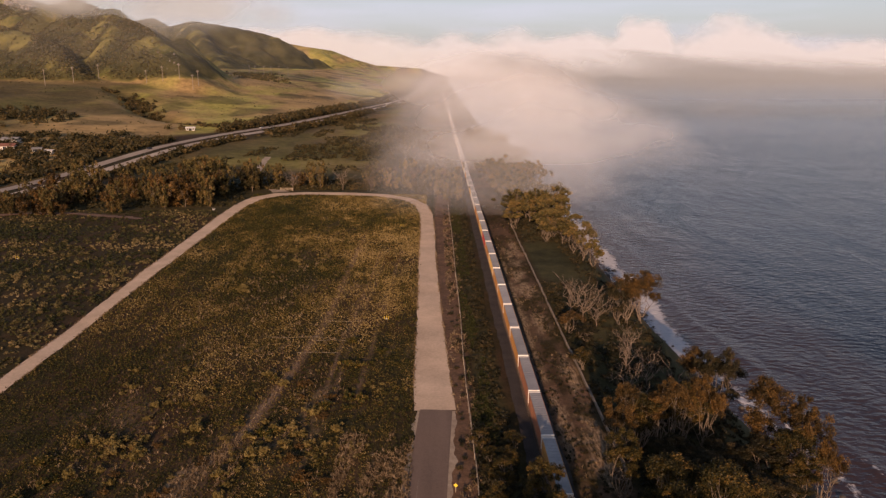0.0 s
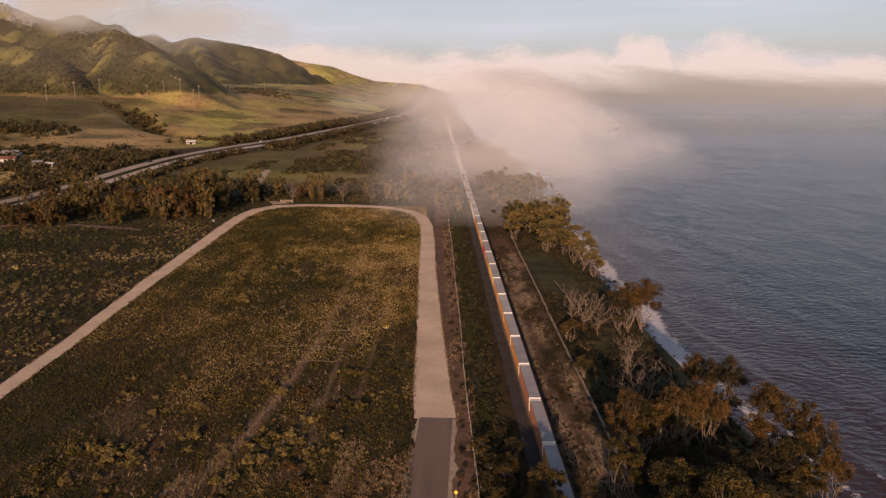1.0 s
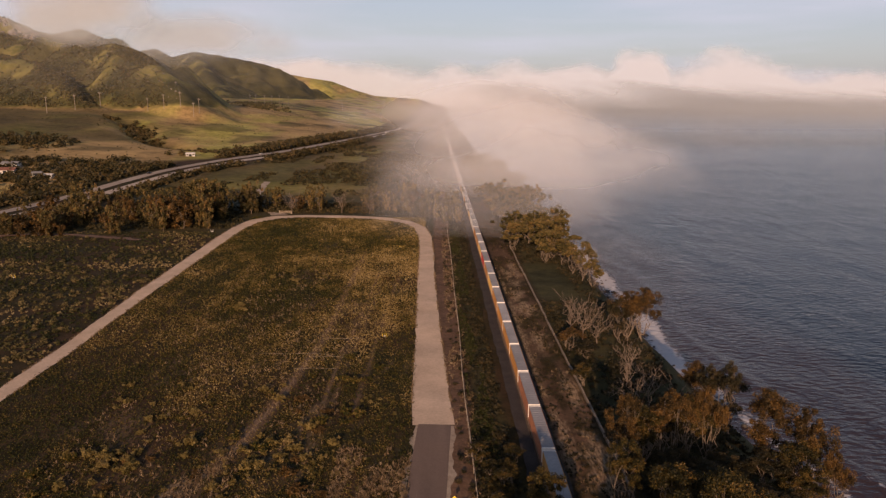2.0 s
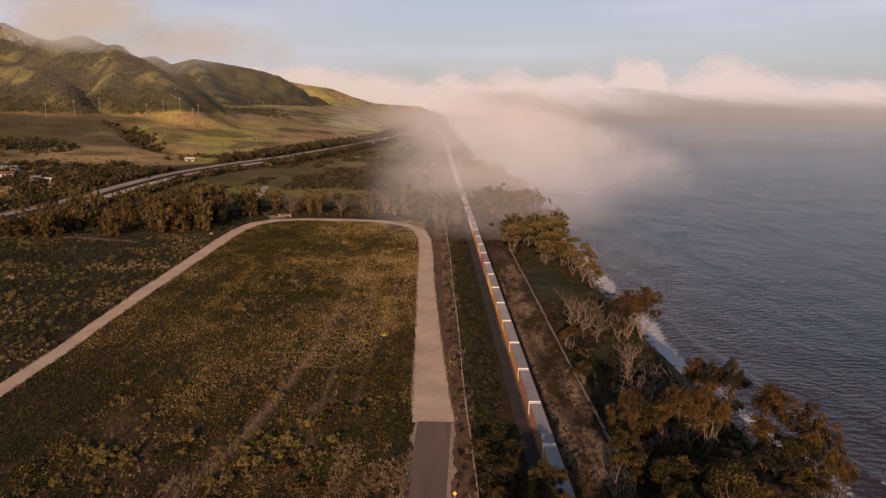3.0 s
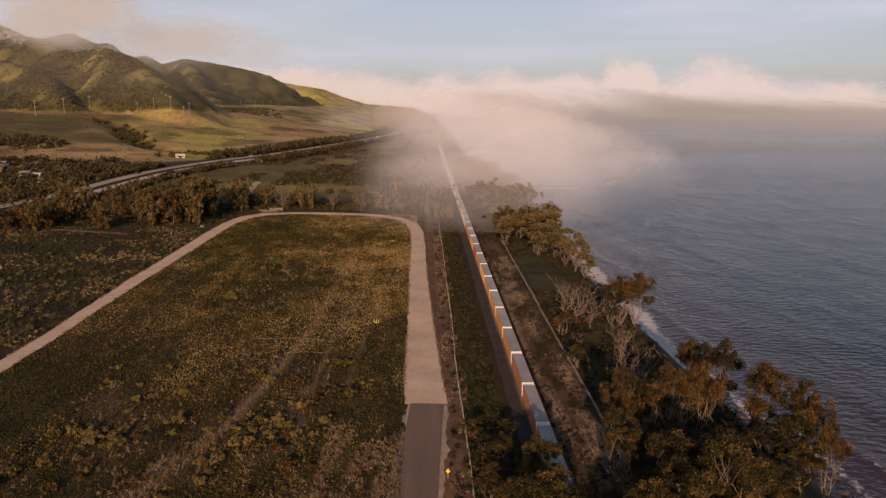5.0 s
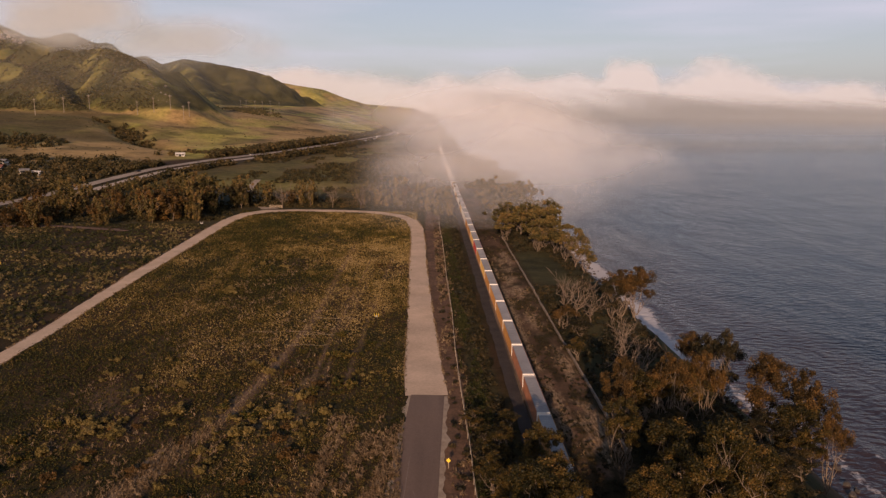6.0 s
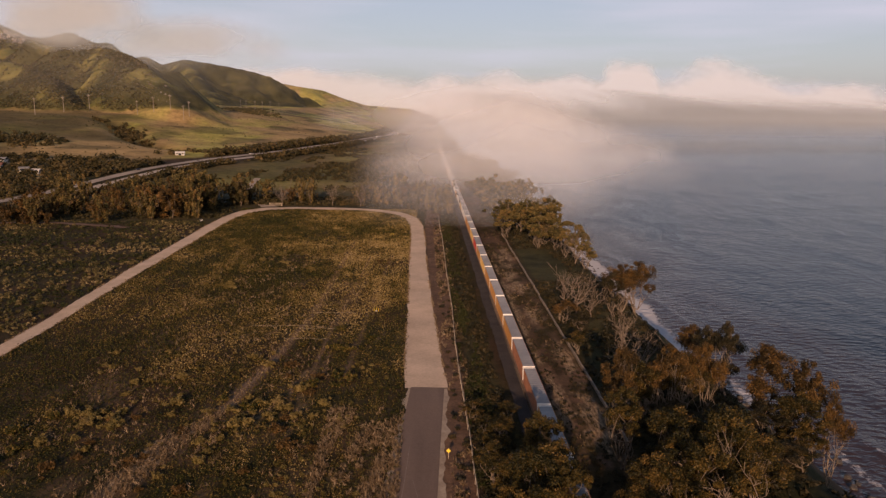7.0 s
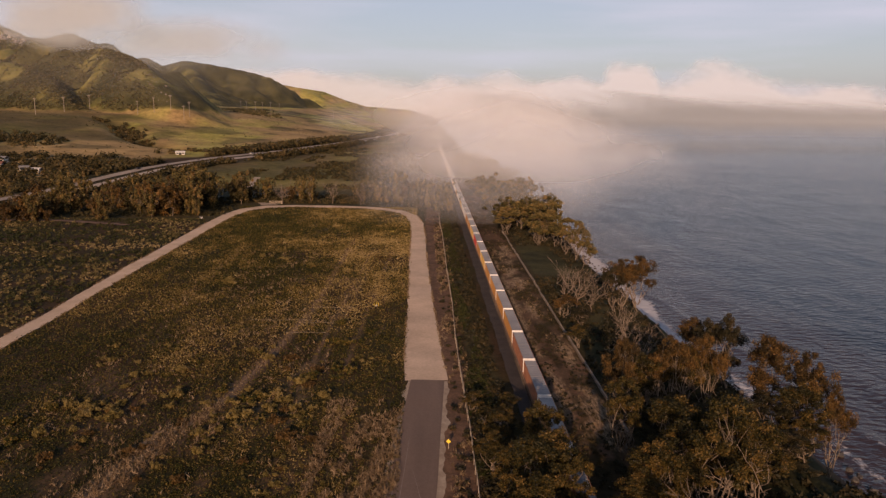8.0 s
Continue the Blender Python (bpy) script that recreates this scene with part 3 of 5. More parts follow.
def box(bm, x0, x1, y0, y1, z0, z1, bevel=0.0):
    made = bmesh.ops.create_cube(bm, size=1.0, matrix=Matrix.LocRotScale(((x0 + x1) / 2, (y0 + y1) / 2, (z0 + z1) / 2), None, (x1 - x0, y1 - y0, z1 - z0)))
    if bevel:
        edges = list({e for v in made["verts"] for e in v.link_edges})
        bmesh.ops.bevel(bm, geom=edges, offset=bevel, segments=1, affect="EDGES")
    return bm


def rod(bm, a, b, r0, r1=None, sides=7):
    a, b = Vector(a), Vector(b)
    r1 = r0 if r1 is None else r1
    m = Matrix.Translation((a + b) / 2) @ (b - a).to_track_quat("Z", "Y").to_matrix().to_4x4()
    bmesh.ops.create_cone(bm, cap_ends=True, segments=sides, radius1=r0, radius2=r1, depth=(b - a).length, matrix=m)
    return bm


def strip_mesh(name, line, widths, material, lift, ragged=0.0, across=9, pitch=2.0, seed=1, crown=0.05):
    """A road laid on the land along a line of (x, y), with an uneven edge."""
    pts = [Vector((*p, 0)) for p in line]
    dense, wide = [], []
    for (a, wa), (b, wb) in zip(zip(pts, widths), zip(pts[1:], widths[1:])):
        n = max(1, int((b - a).length / pitch))
        for k in range(n):
            dense.append(a.lerp(b, k / n))
            wide.append(wa + (wb - wa) * k / n)
    dense.append(pts[-1])
    wide.append(widths[-1])
    for _ in range(6):
        dense = [dense[0]] + [(p + 2 * q + r) / 4 for p, q, r in zip(dense, dense[1:], dense[2:])] + [dense[-1]]
    P, W = np.array([p[:2] for p in dense]), np.array(wide)
    T = np.gradient(P, axis=0)
    T /= np.linalg.norm(T, axis=1)[:, None]
    S = np.stack([T[:, 1], -T[:, 0]], 1)
    run = np.arange(len(P)) * pitch
    verts, n = [], len(P)
    el = ragged * (fbm(N1, run / 4 + seed, run * 0 + seed, 4, 0.8))
    er = ragged * (fbm(N2, run / 5 + seed, run * 0 + seed, 4, 0.7))
    us = np.linspace(-1, 1, across)
    XY = P[:, None, :] + S[:, None, :] * (us[None, :, None] * (W[:, None, None] / 2))
    XY[:, 0] -= S * el[:, None]
    XY[:, -1] += S * er[:, None]
    Z = height(XY[..., 0].ravel(), XY[..., 1].ravel()).reshape(n, across) + lift + crown * (1 - us[None, :] ** 2)
    verts = np.concatenate([XY, Z[..., None]], 2).reshape(-1, 3)
    i = (np.arange(n - 1)[:, None] * across + np.arange(across - 1)[None, :]).ravel()
    me = mesh_from(name, verts, np.stack([i, i + 1, i + 1 + across, i + across], 1), material, True)
    return me


# ---- roads ----
DIRT_LINE = [(-94.9, 60), (-94.9, 130), (-95.0, 165), (-95.6, 190), (-96.2, 220), (-96.2, 262), (-96.6, 310), (-96.2, 340), (-92.5, 358), (-84, 369), (-68, 373.5), (-45, 371.5),
             (-28, 367), (-14.5, 356.5), (-7.2, 341), (-4.3, 317), (-3.4, 285), (-3.2, 250), (-2.6, 209), (-1.9, 177), (-1.4, 150), (-1.0, 132), (-0.5, 119.9)]
DIRT_WIDE = [4.4, 4.4, 4.6, 4.9, 5.4, 6.0, 6.4, 7, 8, 8.5, 8.5, 8, 7.5, 6.8, 6.2, 6.0, 6.0, 6.2, 6.5, 7.0, 7.8, 8.2]
dirt_road = tagged(new("road", strip_mesh("road", DIRT_LINE, DIRT_WIDE, DIRT, 0.10, 0.28, 9, 0.5)), "pale packed dirt road looping round the field", "dirt road", kind="structure")


def off_road(x, y):
    """Distance outside the edge of the dirt road (negative on it)."""
    best = np.full(len(x), 1e9)
    for (ax, ay), (bx, by), wa, wb in zip(DIRT_LINE, DIRT_LINE[1:], DIRT_WIDE + [8.2], DIRT_WIDE[1:] + [8.2, 8.2]):
        dx, dy = bx - ax, by - ay
        t = np.clip(((x - ax) * dx + (y - ay) * dy) / (dx * dx + dy * dy), 0, 1)
        best = np.minimum(best, np.hypot(x - ax - t * dx, y - ay - t * dy) - (wa + (wb - wa) * t) / 2)
    return best


SEAL_LINE = [(-9.5, -60), (-6.2, 40), (-2.6, 76.8), (-1.65, 96), (-0.25, 120)]
verge = tagged(new("road", strip_mesh("road", [(x + 0.1, y) for x, y in SEAL_LINE], [9.0, 8.8, 8.6, 8.4, 8.4], GRAVEL, 0.035, 0.9, 9, 0.7, 5)),
               "pale gravel shoulder beside the asphalt", "gravel shoulder", kind="structure")
seal = tagged(new("road", strip_mesh("road", SEAL_LINE, [6.8, 6.8, 6.8, 6.8, 6.6], ASPHALT, 0.12, 0.0, 9, 1.5)), "worn grey-brown asphalt road with sealed cracks", "asphalt road", kind="structure")
CRACK = surface("pale crack seal", (0.20, 0.155, 0.12), (0.32, 0.25, 0.2), 1, 6, 0.9, 0.1, 0.01)
for k, (x0, y0, x1, y1) in enumerate(((-3.2, 95, -4.3, 76), (-5.0, 86, -5.6, 72), (-4.5, 76.4, -2.6, 76.6), (-5.3, 75.2, -2.4, 75.0), (-2.6, 84, -1.2, 75), (-4.6, 62, -5.2, 40))):
    n = 12
    pts = [(x0 + (x1 - x0) * i / n + 0.16 * fbm(N2, np.array([i * 0.6 + k * 5.0]), np.array([0.5]), 3)[0], y0 + (y1 - y0) * i / n) for i in range(n + 1)]
    tagged(new("trim", strip_mesh("trim", pts, [0.13] * (n + 1), CRACK, 0.13, 0.05, 3, 0.6, k, 0.05)), "pale sealed crack in the asphalt", "crack", kind="structure")

track_line = [(-230, 300), (-187, 318), (-168, 317), (-147, 311), (-132, 306)]
tagged(new("road", strip_mesh("road", track_line, [4, 4.5, 4.5, 4, 3], EARTH, 0.08, 2.0, 7, 1.5, 9)), "bare brown farm track beside the grove", "farm track", kind="structure")
tagged(new("road", strip_mesh("road", [(-84, 376), (-92, 392), (-104, 410), (-112, 432), (-117, 470), (-122, 515)], [9, 5, 4, 4, 4.5, 4.5], GRAVEL, 0.10, 1.0, 7, 2, 12)),
       "pale dirt lane through the scrub", "dirt lane", kind="structure")

ys_h = np.concatenate([np.arange(-60, 1300, 40.0), np.arange(1300, 4800, 150.0)])
for off, w in ((-7, 8.6), (8.5, 8.2)):
    line = [(float(highway_x(np.array([y]))[0]) + off, float(y)) for y in ys_h]
    tagged(new("road", strip_mesh("road", line, [w] * len(line), HIGHWAY, 0.35, 0.0, 5, 10, 3)), "pale coastal highway carriageway", "highway", kind="structure")

# ---- railway ----
RAIL_X = 19.48
yy = np.array([-60.0, 20, 120, 300, 700, 1500, 2600])
tagged(new("road", strip_mesh("road", [(19.3, y) for y in yy], [7.0] * len(yy), BALLAST, 0.22, 0.3, 9, 2.5, 21, 0.25)), "dark ballast bed under the railway", "ballast", kind="structure")

track = tagged(new("railway_track"), "rusty steel railway track on tarred sleepers", "railway track", kind="structure")
for side in (-0.76, 0.76):
    bm = bmesh.new()
    box(bm, RAIL_X + side - 0.035, RAIL_X + side + 0.035, -60, 2500, 0.58, 0.74)
    box(bm, RAIL_X + side - 0.075, RAIL_X + side + 0.075, -60, 2500, 0.56, 0.60)
    part("rail", bm, STEEL, track)
tie = box(bmesh.new(), -1.3, 1.3, -0.11, 0.11, 0.40, 0.57, 0.02)
tie_me = bpy.data.meshes.new("sleeper")
tie.to_mesh(tie_me)
tie.free()
tie_me.materials.append(SLEEPER)
for k in range(280):
    o = new("sleeper", tie_me)
    o.parent = track
    o.location = (RAIL_X, 20 + 0.61 * k, 0)


def finish(bm, name, *mats):
    me = bpy.data.meshes.new(name)
    bm.to_mesh(me)
    bm.free()
    for m in mats:
        me.materials.append(m)
    return me


LONG, HALF, TALL = 17.1, 1.17, 2.9


def container_shell(paint, ribs=26):
    """Side walls with pressed ribs, and the four long rails."""
    bm = bmesh.new()
    pitch = LONG / ribs
    prof = []
    for k in range(ribs):
        y = -LONG / 2 + k * pitch
        prof += [(y, 0.0), (y + pitch * 0.55, 0.0), (y + pitch * 0.65, 0.045), (y + pitch * 0.9, 0.045)]
    prof.append((LONG / 2, 0.0))
    for sgn in (-1, 1):
        lo = [bm.verts.new((sgn * (HALF - d), y, 0.12)) for y, d in prof]
        hi = [bm.verts.new((sgn * (HALF - d), y, TALL - 0.1)) for y, d in prof]
        for a, b, c, d in zip(lo, lo[1:], hi[1:], hi):
            bm.faces.new((a, b, c, d) if sgn > 0 else (d, c, b, a))
        x0, x1 = (HALF - 0.06, HALF + 0.01) if sgn > 0 else (-HALF - 0.01, -HALF + 0.06)
        box(bm, x0, x1, -LONG / 2, LONG / 2, TALL - 0.12, TALL)
        box(bm, x0, x1, -LONG / 2, LONG / 2, 0, 0.14)
    box(bm, -HALF + 0.06, HALF - 0.06, -LONG / 2, LONG / 2, 0.02, 0.12)
    return finish(bm, "container", paint)


def roof_panel():
    bm = bmesh.new()
    bows = 18
    for k in range(bows):
        y0 = -LONG / 2 + LONG * k / bows
        box(bm, -HALF + 0.06, HALF - 0.06, y0 + 0.16, y0 + LONG / bows - 0.06, TALL - 0.07, TALL - 0.045 + 0.01 * (k % 2))
    box(bm, -HALF + 0.06, HALF - 0.06, -LONG / 2 + 0.15, LONG / 2 - 0.15, TALL - 0.12, TALL - 0.07)
    return finish(bm, "roof_panel", ROOF_GREY)


def end_door():
    """Pale header, door leaf and locking bars; faces -y, at the end of the box."""
    bm = bmesh.new()
    box(bm, -HALF - 0.012, HALF + 0.012, -0.004, 0.14, TALL - 0.30, TALL + 0.015, 0.015)
    box(bm, -HALF + 0.02, HALF - 0.02, 0.03, 0.11, 0.13, TALL - 0.3)
    for s in (-0.55, -0.2, 0.2, 0.55):
        rod(bm, (s, 0.0, 0.2), (s, 0.0, TALL - 0.35), 0.025, 0.025, 6)
    return finish(bm, "end_door", END_WHITE)


BOXES = {k: container_shell(p) for k, p in PAINTS.items()}
ROOF, DOOR = roof_panel(), end_door()


def flat_car_parts():
    bm = bmesh.new()
    for sgn in (-1, 1):
        x0, x1 = sorted((sgn * 1.06, sgn * 1.20))
        box(bm, x0, x1, -8.7, 8.7, 1.25, 2.02, 0.03)
        for k in range(13):
            y = -8.1 + k * 1.35
            x2, x3 = sorted((sgn * 1.20, sgn * 1.25))
            box(bm, x2, x3, y - 0.06, y + 0.06, 1.28, 1.98)
    box(bm, -1.06, 1.06, -8.7, 8.7, 1.80, 1.99)
    for sgn in (-1, 1):
        y0, y1 = sorted((sgn * 8.7, sgn * 9.0))
        box(bm, -0.25, 0.25, y0, y1, 1.4, 1.7, 0.03)
    body = bpy.data.meshes.new("wagon_body")
    bm.to_mesh(body)
    bm.free()
    body.materials.append(CAR_STEEL)
    bm = bmesh.new()
    for y in (-0.85, 0.85):
        rod(bm, (-1.0, y, 1.16), (1.0, y, 1.16), 0.08)
    for s in (-1, 1):
        x0, x1 = sorted((s * 0.9, s * 1.04))
        box(bm, x0, x1, -1.2, 1.2, 1.02, 1.3, 0.03)
    bogie = finish(bm, "bogie", CAR_STEEL)
    bm = bmesh.new()
    rod(bm, (-0.07, 0, 0), (0.07, 0, 0), 0.42, sides=14)
    return body, bogie, finish(bm, "wheel", STEEL)


FLAT, BOGIE, WHEEL = flat_car_parts()
LOOKS = {"orange": "orange", "ochre": "ochre yellow", "red": "red", "white": "off-white", "brown": "rust brown"}
rng = random.Random(4)
PITCH = 18.1
first = 37.3
for k in range(112):
    y = first + PITCH * k
    tone = "red" if k == 12 else rng.choice(["brown", "brown", "orange"] if k < 6 else ["orange", "orange", "ochre", "ochre", "orange", "brown"])
    if k > 15 and k % 3:
        tone = "white"
    car = tagged(new("container_wagon"), f"flat wagon carrying a long {LOOKS[tone]} container with grey roof", "freight wagon", "wagons of the container train")
    car.location = (RAIL_X, y, 0)
    part("wagon_body", FLAT, None, car)
    for yb in (-7.2, 7.2):
        o = part("bogie", BOGIE, None, car)
        o.location.y = yb
        for wx in (-0.76, 0.76):
            for wy in (-0.85, 0.85):
                part("wheel", WHEEL, None, o).location = (wx, wy, 1.16)
    o = part("container", BOXES[tone], None, car, f"{LOOKS[tone]} steel container")
    o.location.z = 2.0
    part("roof_panel", ROOF, None, o, "dusty grey ribbed roof")
    for sgn in (-1, 1):
        e = part("end_door", DOOR, None, o, "pale end with locking bars")
        e.location.y = sgn * LONG / 2
        e.rotation_euler.z = 0 if sgn < 0 else math.pi


# ---- fences ----
def fence(x, y0, y1, wander, h, label, pale, seed):
    f = tagged(new("fence"), label, "fence")
    base_x = lambda y: x + wander * fbm(N3, np.array([y / 45 + seed]), np.array([0.3]), 2)[0]
    f.location = (x, y0, ground_at(x, y0))
    r = random.Random(seed)
    bm = bmesh.new()
    rod(bm, (0, 0, -0.2), (0, 0, h), 0.065, 0.055, 6)
    post_me = bpy.data.meshes.new("post")
    bm.to_mesh(post_me)
    bm.free()
    post_me.materials.append(pale)
    rails = [bmesh.new(), bmesh.new(), bmesh.new()]
    prev, y = None, y0
    while y <= y1:
        px = base_x(y) + r.uniform(-0.06, 0.06)
        pz = ground_at(px, y)
        p = Vector((px, y, pz)) - f.location
        o = new("post", post_me)
        o.parent, o.location = f, p
        o.rotation_euler = (r.uniform(-0.04, 0.04), r.uniform(-0.04, 0.04), r.uniform(0, 3))
        if prev is not None:
            for bmr, hh, rr in zip(rails, (0.35, 0.68, h - 0.05), (0.014, 0.014, 0.06)):
                rod(bmr, prev + Vector((0, 0, hh)), p + Vector((0, 0, hh)), rr, rr, 4)
        prev = p
        y += 3.0
    for name, bmr in zip(("wire", "wire", "top_rail"), rails):
        part(name, bmr, pale if name == "top_rail" else STEEL, f)
    return f


fence(6.5, 20, 345, 0.45, 1.35, "weathered pale rail fence along the road", FENCE_WOOD, 3)


def low_wall(x, y0, y1, label):
    """A long low wall of concrete slabs, each set a little off."""
    w = tagged(new("low_wall"), label, "wall")
    w.location = (x, y0, ground_at(x, y0))
    slab = finish(box(bmesh.new(), -0.17, 0.17, -2.48, 2.48, -0.5, 0.72, 0.04), "slab", CONCRETE)
    r = random.Random(8)
    y = y0
    while y < y1:
        px = x + 0.8 * fbm(N3, np.array([y / 45 + 8]), np.array([0.3]), 2)[0] + r.uniform(-0.05, 0.05)
        o = new("slab", slab)
        o.parent = w
        o.location = Vector((px, y, ground_at(px, y) + r.uniform(-0.16, 0.06))) - w.location
        o.rotation_euler = (r.uniform(-0.02, 0.02), r.uniform(-0.08, 0.08), r.uniform(-0.015, 0.015))
        y += 5.0


low_wall(33.0, 98, 296, "low tan concrete wall between railway and bluff")


# ---- plants ----
def leaf_quads(rs, centres, size, count, spread, droop=0.3, slim=0.45):
    """Loose leaf sprays round each centre. Returns corners and the index of the centre."""
    n = len(centres) * count
    c = np.repeat(centres, count, 0)
    d = rs.normal(size=(n, 3))
    d /= np.linalg.norm(d, axis=1)[:, None]
    rad = rs.rand(n, 1) ** 0.45
    sp = np.repeat(spread, count, 0)
    c = c + d * rad * sp
    a = rs.normal(size=(n, 3))
    a[:, 2] = a[:, 2] * 0.6 - droop
    a /= np.linalg.norm(a, axis=1)[:, None]
    b = np.cross(a, d + rs.normal(size=(n, 3)) * 0.4)
    b /= np.linalg.norm(b, axis=1)[:, None] + 1e-6
    s = np.repeat(np.broadcast_to(np.asarray(size, float), (len(centres),)), count)[:, None] * (0.6 + 0.8 * rs.rand(n, 1))
    q = np.stack([c - a * s - b * s * slim, c - a * s * 0.5 + b * s * slim * 1.4, c + a * s * 1.1], 1)
    return q, np.repeat(np.arange(len(centres)), count)


def tube(bm, a, b, r0, r1, sides):
    """An open tapered tube."""
    a, b = Vector(a), Vector(b)
    turn = (b - a).to_track_quat("Z", "Y")
    rings = []
    for p, r in ((a, r0), (b, r1)):
        rings.append([bm.verts.new(p + turn @ Vector((math.cos(6.2832 * k / sides) * r, math.sin(6.2832 * k / sides) * r, 0))) for k in range(sides)])
    for k in range(sides):
        m = (k + 1) % sides
        bm.faces.new((rings[0][k], rings[0][m], rings[1][m], rings[1][k]))


def limb(bm, a, b, r0, r1, rs, bend=0.12, n=4, sides=6):
    a, b = np.array(a, float), np.array(b, float)
    ln = np.linalg.norm(b - a)
    pts = [a]
    for k in range(1, n):
        pts.append(a + (b - a) * k / n + rs.normal(size=3) * ln * bend * 0.5)
    pts.append(b)
    for k in range(n):
        tube(bm, pts[k], pts[k + 1], r0 + (r1 - r0) * k / n, r0 + (r1 - r0) * (k + 1) / n, sides)
    return pts


def gum_tree(seed, tall, wide, clumps, leaves, leaf, first_fork=0.35, lean=0.1, flat=0.6, bare=0.0, skirt=0, stout=1.0):
    """Trunk mesh and crown mesh of a eucalyptus: limbs that fork, leaf sprays at their ends."""
    rs = np.random.RandomState(seed)
    bm = bmesh.new()
    fork = np.array([rs.normal() * lean * tall * 0.5, rs.normal() * lean * tall * 0.5, tall * first_fork])
    base_r = (0.022 * tall + 0.06) * stout
    limb(bm, (0, 0, -0.5), fork, base_r, base_r * 0.75, rs, 0.05, 3, 8)
    centres, spread = [], []
    nl = rs.randint(4, 7)
    for k in range(nl):
        ang = 2 * math.pi * (k + rs.rand() * 0.6) / nl
        reach = wide * (0.35 + 0.4 * rs.rand())
        up = tall * (0.62 + 0.28 * rs.rand()) if k else tall * 0.88
        end = np.array([math.cos(ang) * reach * (0.25 if k == 0 else 1), math.sin(ang) * reach * (0.25 if k == 0 else 1), up]) + fork * [1, 1, 0]
        pts = limb(bm, fork, end, base_r * 0.55, base_r * 0.16, rs, 0.16, 5, 6)
        for j in range(max(2, clumps // nl)):
            s = pts[rs.randint(2, 5)]
            tip = end + rs.normal(size=3) * [wide * 0.22, wide * 0.22, tall * 0.085]
            if rs.rand() < 0.35:
                tip = s + rs.normal(size=3) * [wide * 0.2, wide * 0.2, tall * 0.06] + [0, 0, tall * 0.06]
            tip[2] = min(tip[2], tall * 0.97)
            if j < 5:
                limb(bm, s, tip, base_r * 0.14, 0.025, rs, 0.2, 2, 3)
            if rs.rand() >= bare:
                centres.append(tip)
                w = wide * (0.07 + 0.068 * rs.rand())
                spread.append([w, w, w * flat])
    for _ in range(skirt):
        zc = tall * rs.uniform(0.10, 0.72)
        ang, rr = rs.uniform(0, 6.28), wide * 0.36 * math.sqrt(rs.rand()) * (1.1 - 0.5 * abs(zc / tall - 0.45))
        centres.append(np.array([math.cos(ang) * rr, math.sin(ang) * rr, zc]))
        w = wide * (0.08 + 0.07 * rs.rand())
        spread.append([w, w, w * flat])
    trunk = bpy.data.meshes.new("trunk")
    bm.to_mesh(trunk)
    bm.free()
    trunk.polygons.foreach_set("use_smooth", [True] * len(trunk.polygons))
    trunk.materials.append(BARK_DEAD if not centres else BARK_PALE)
    if not centres:
        return trunk, None, 0
    q, idx = leaf_quads(rs, np.array(centres), leaf, leaves, np.array(spread))
    tint = rs.rand(len(centres))[idx]
    return trunk, q, tint


def umbrella_gum(seed, tall, wide, clumps, leaves, leaf, base=0.42, stems=3, lobes=9):
    """A coastal gum: leaning bare stems that fan out under a uneven crown of lobes, each of tight leaf clumps."""
    rs = np.random.RandomState(seed)
    bm = bmesh.new()
    r0 = 0.012 * tall + 0.04
    centres, spread, stem_tops = [], [], []
    for k in range(stems):
        ang = 6.2832 * (k + 0.7 * rs.rand()) / stems
        end = np.array([math.cos(ang) * wide * 0.16, math.sin(ang) * wide * 0.16, tall * (base + 0.12 * rs.rand())])
        stem_tops.append(limb(bm, (rs.normal() * 0.25, rs.normal() * 0.25, -0.6), end, r0 * (1.0 - 0.12 * k), r0 * 0.5, rs, 0.16, 5, 6))
    for k in range(lobes):
        reach = 0.0 if k == 0 else wide * (0.17 + 0.20 * rs.rand())
        ang = 2.39996 * k + rs.normal() * 0.4
        big = wide * (0.13 + 0.085 * rs.rand())
        top = tall if k == 0 else tall * (base + (1.0 - base) * (0.35 + 0.62 * rs.rand()))
        hub = np.array([math.cos(ang) * reach, math.sin(ang) * reach, top - big * 0.85])
        pts = min(stem_tops, key=lambda p: np.linalg.norm(p[-1][:2] - hub[:2]))
        bough = limb(bm, pts[2 + rs.randint(0, 3)], hub - [0, 0, big * 0.5], r0 * 0.42, r0 * 0.16, rs, 0.2, 4, 5)
        per = clumps // lobes
        for j in range(per):
            up = 1 - 1.35 * (j + 0.5) / per
            a2, out = 2.39996 * j + rs.normal() * 0.5, math.sqrt(max(0.0, 1 - up * up))
            rr = big * (0.62 + 0.5 * rs.rand())
            w = big * (0.36 + 0.24 * rs.rand())
            c = hub + np.array([math.cos(a2) * out * rr, math.sin(a2) * out * rr, up * rr * 0.75])
            c[2] = min(c[2], tall - w * 0.5)
            centres.append(c)
            spread.append([w, w, w * 0.7])
            if j % 2 == 0:
                limb(bm, bough[2 + rs.randint(0, 3)], c, r0 * 0.12, 0.02, rs, 0.2, 2, 3)
    trunk = bpy.data.meshes.new("trunk")
    bm.to_mesh(trunk)
    bm.free()
    trunk.polygons.foreach_set("use_smooth", [True] * len(trunk.polygons))
    trunk.materials.append(BARK_PALE)
    q, idx = leaf_quads(rs, np.array(centres), leaf, leaves, np.array(spread), 0.15, 0.5)
    return trunk, q, rs.rand(len(centres))[idx]


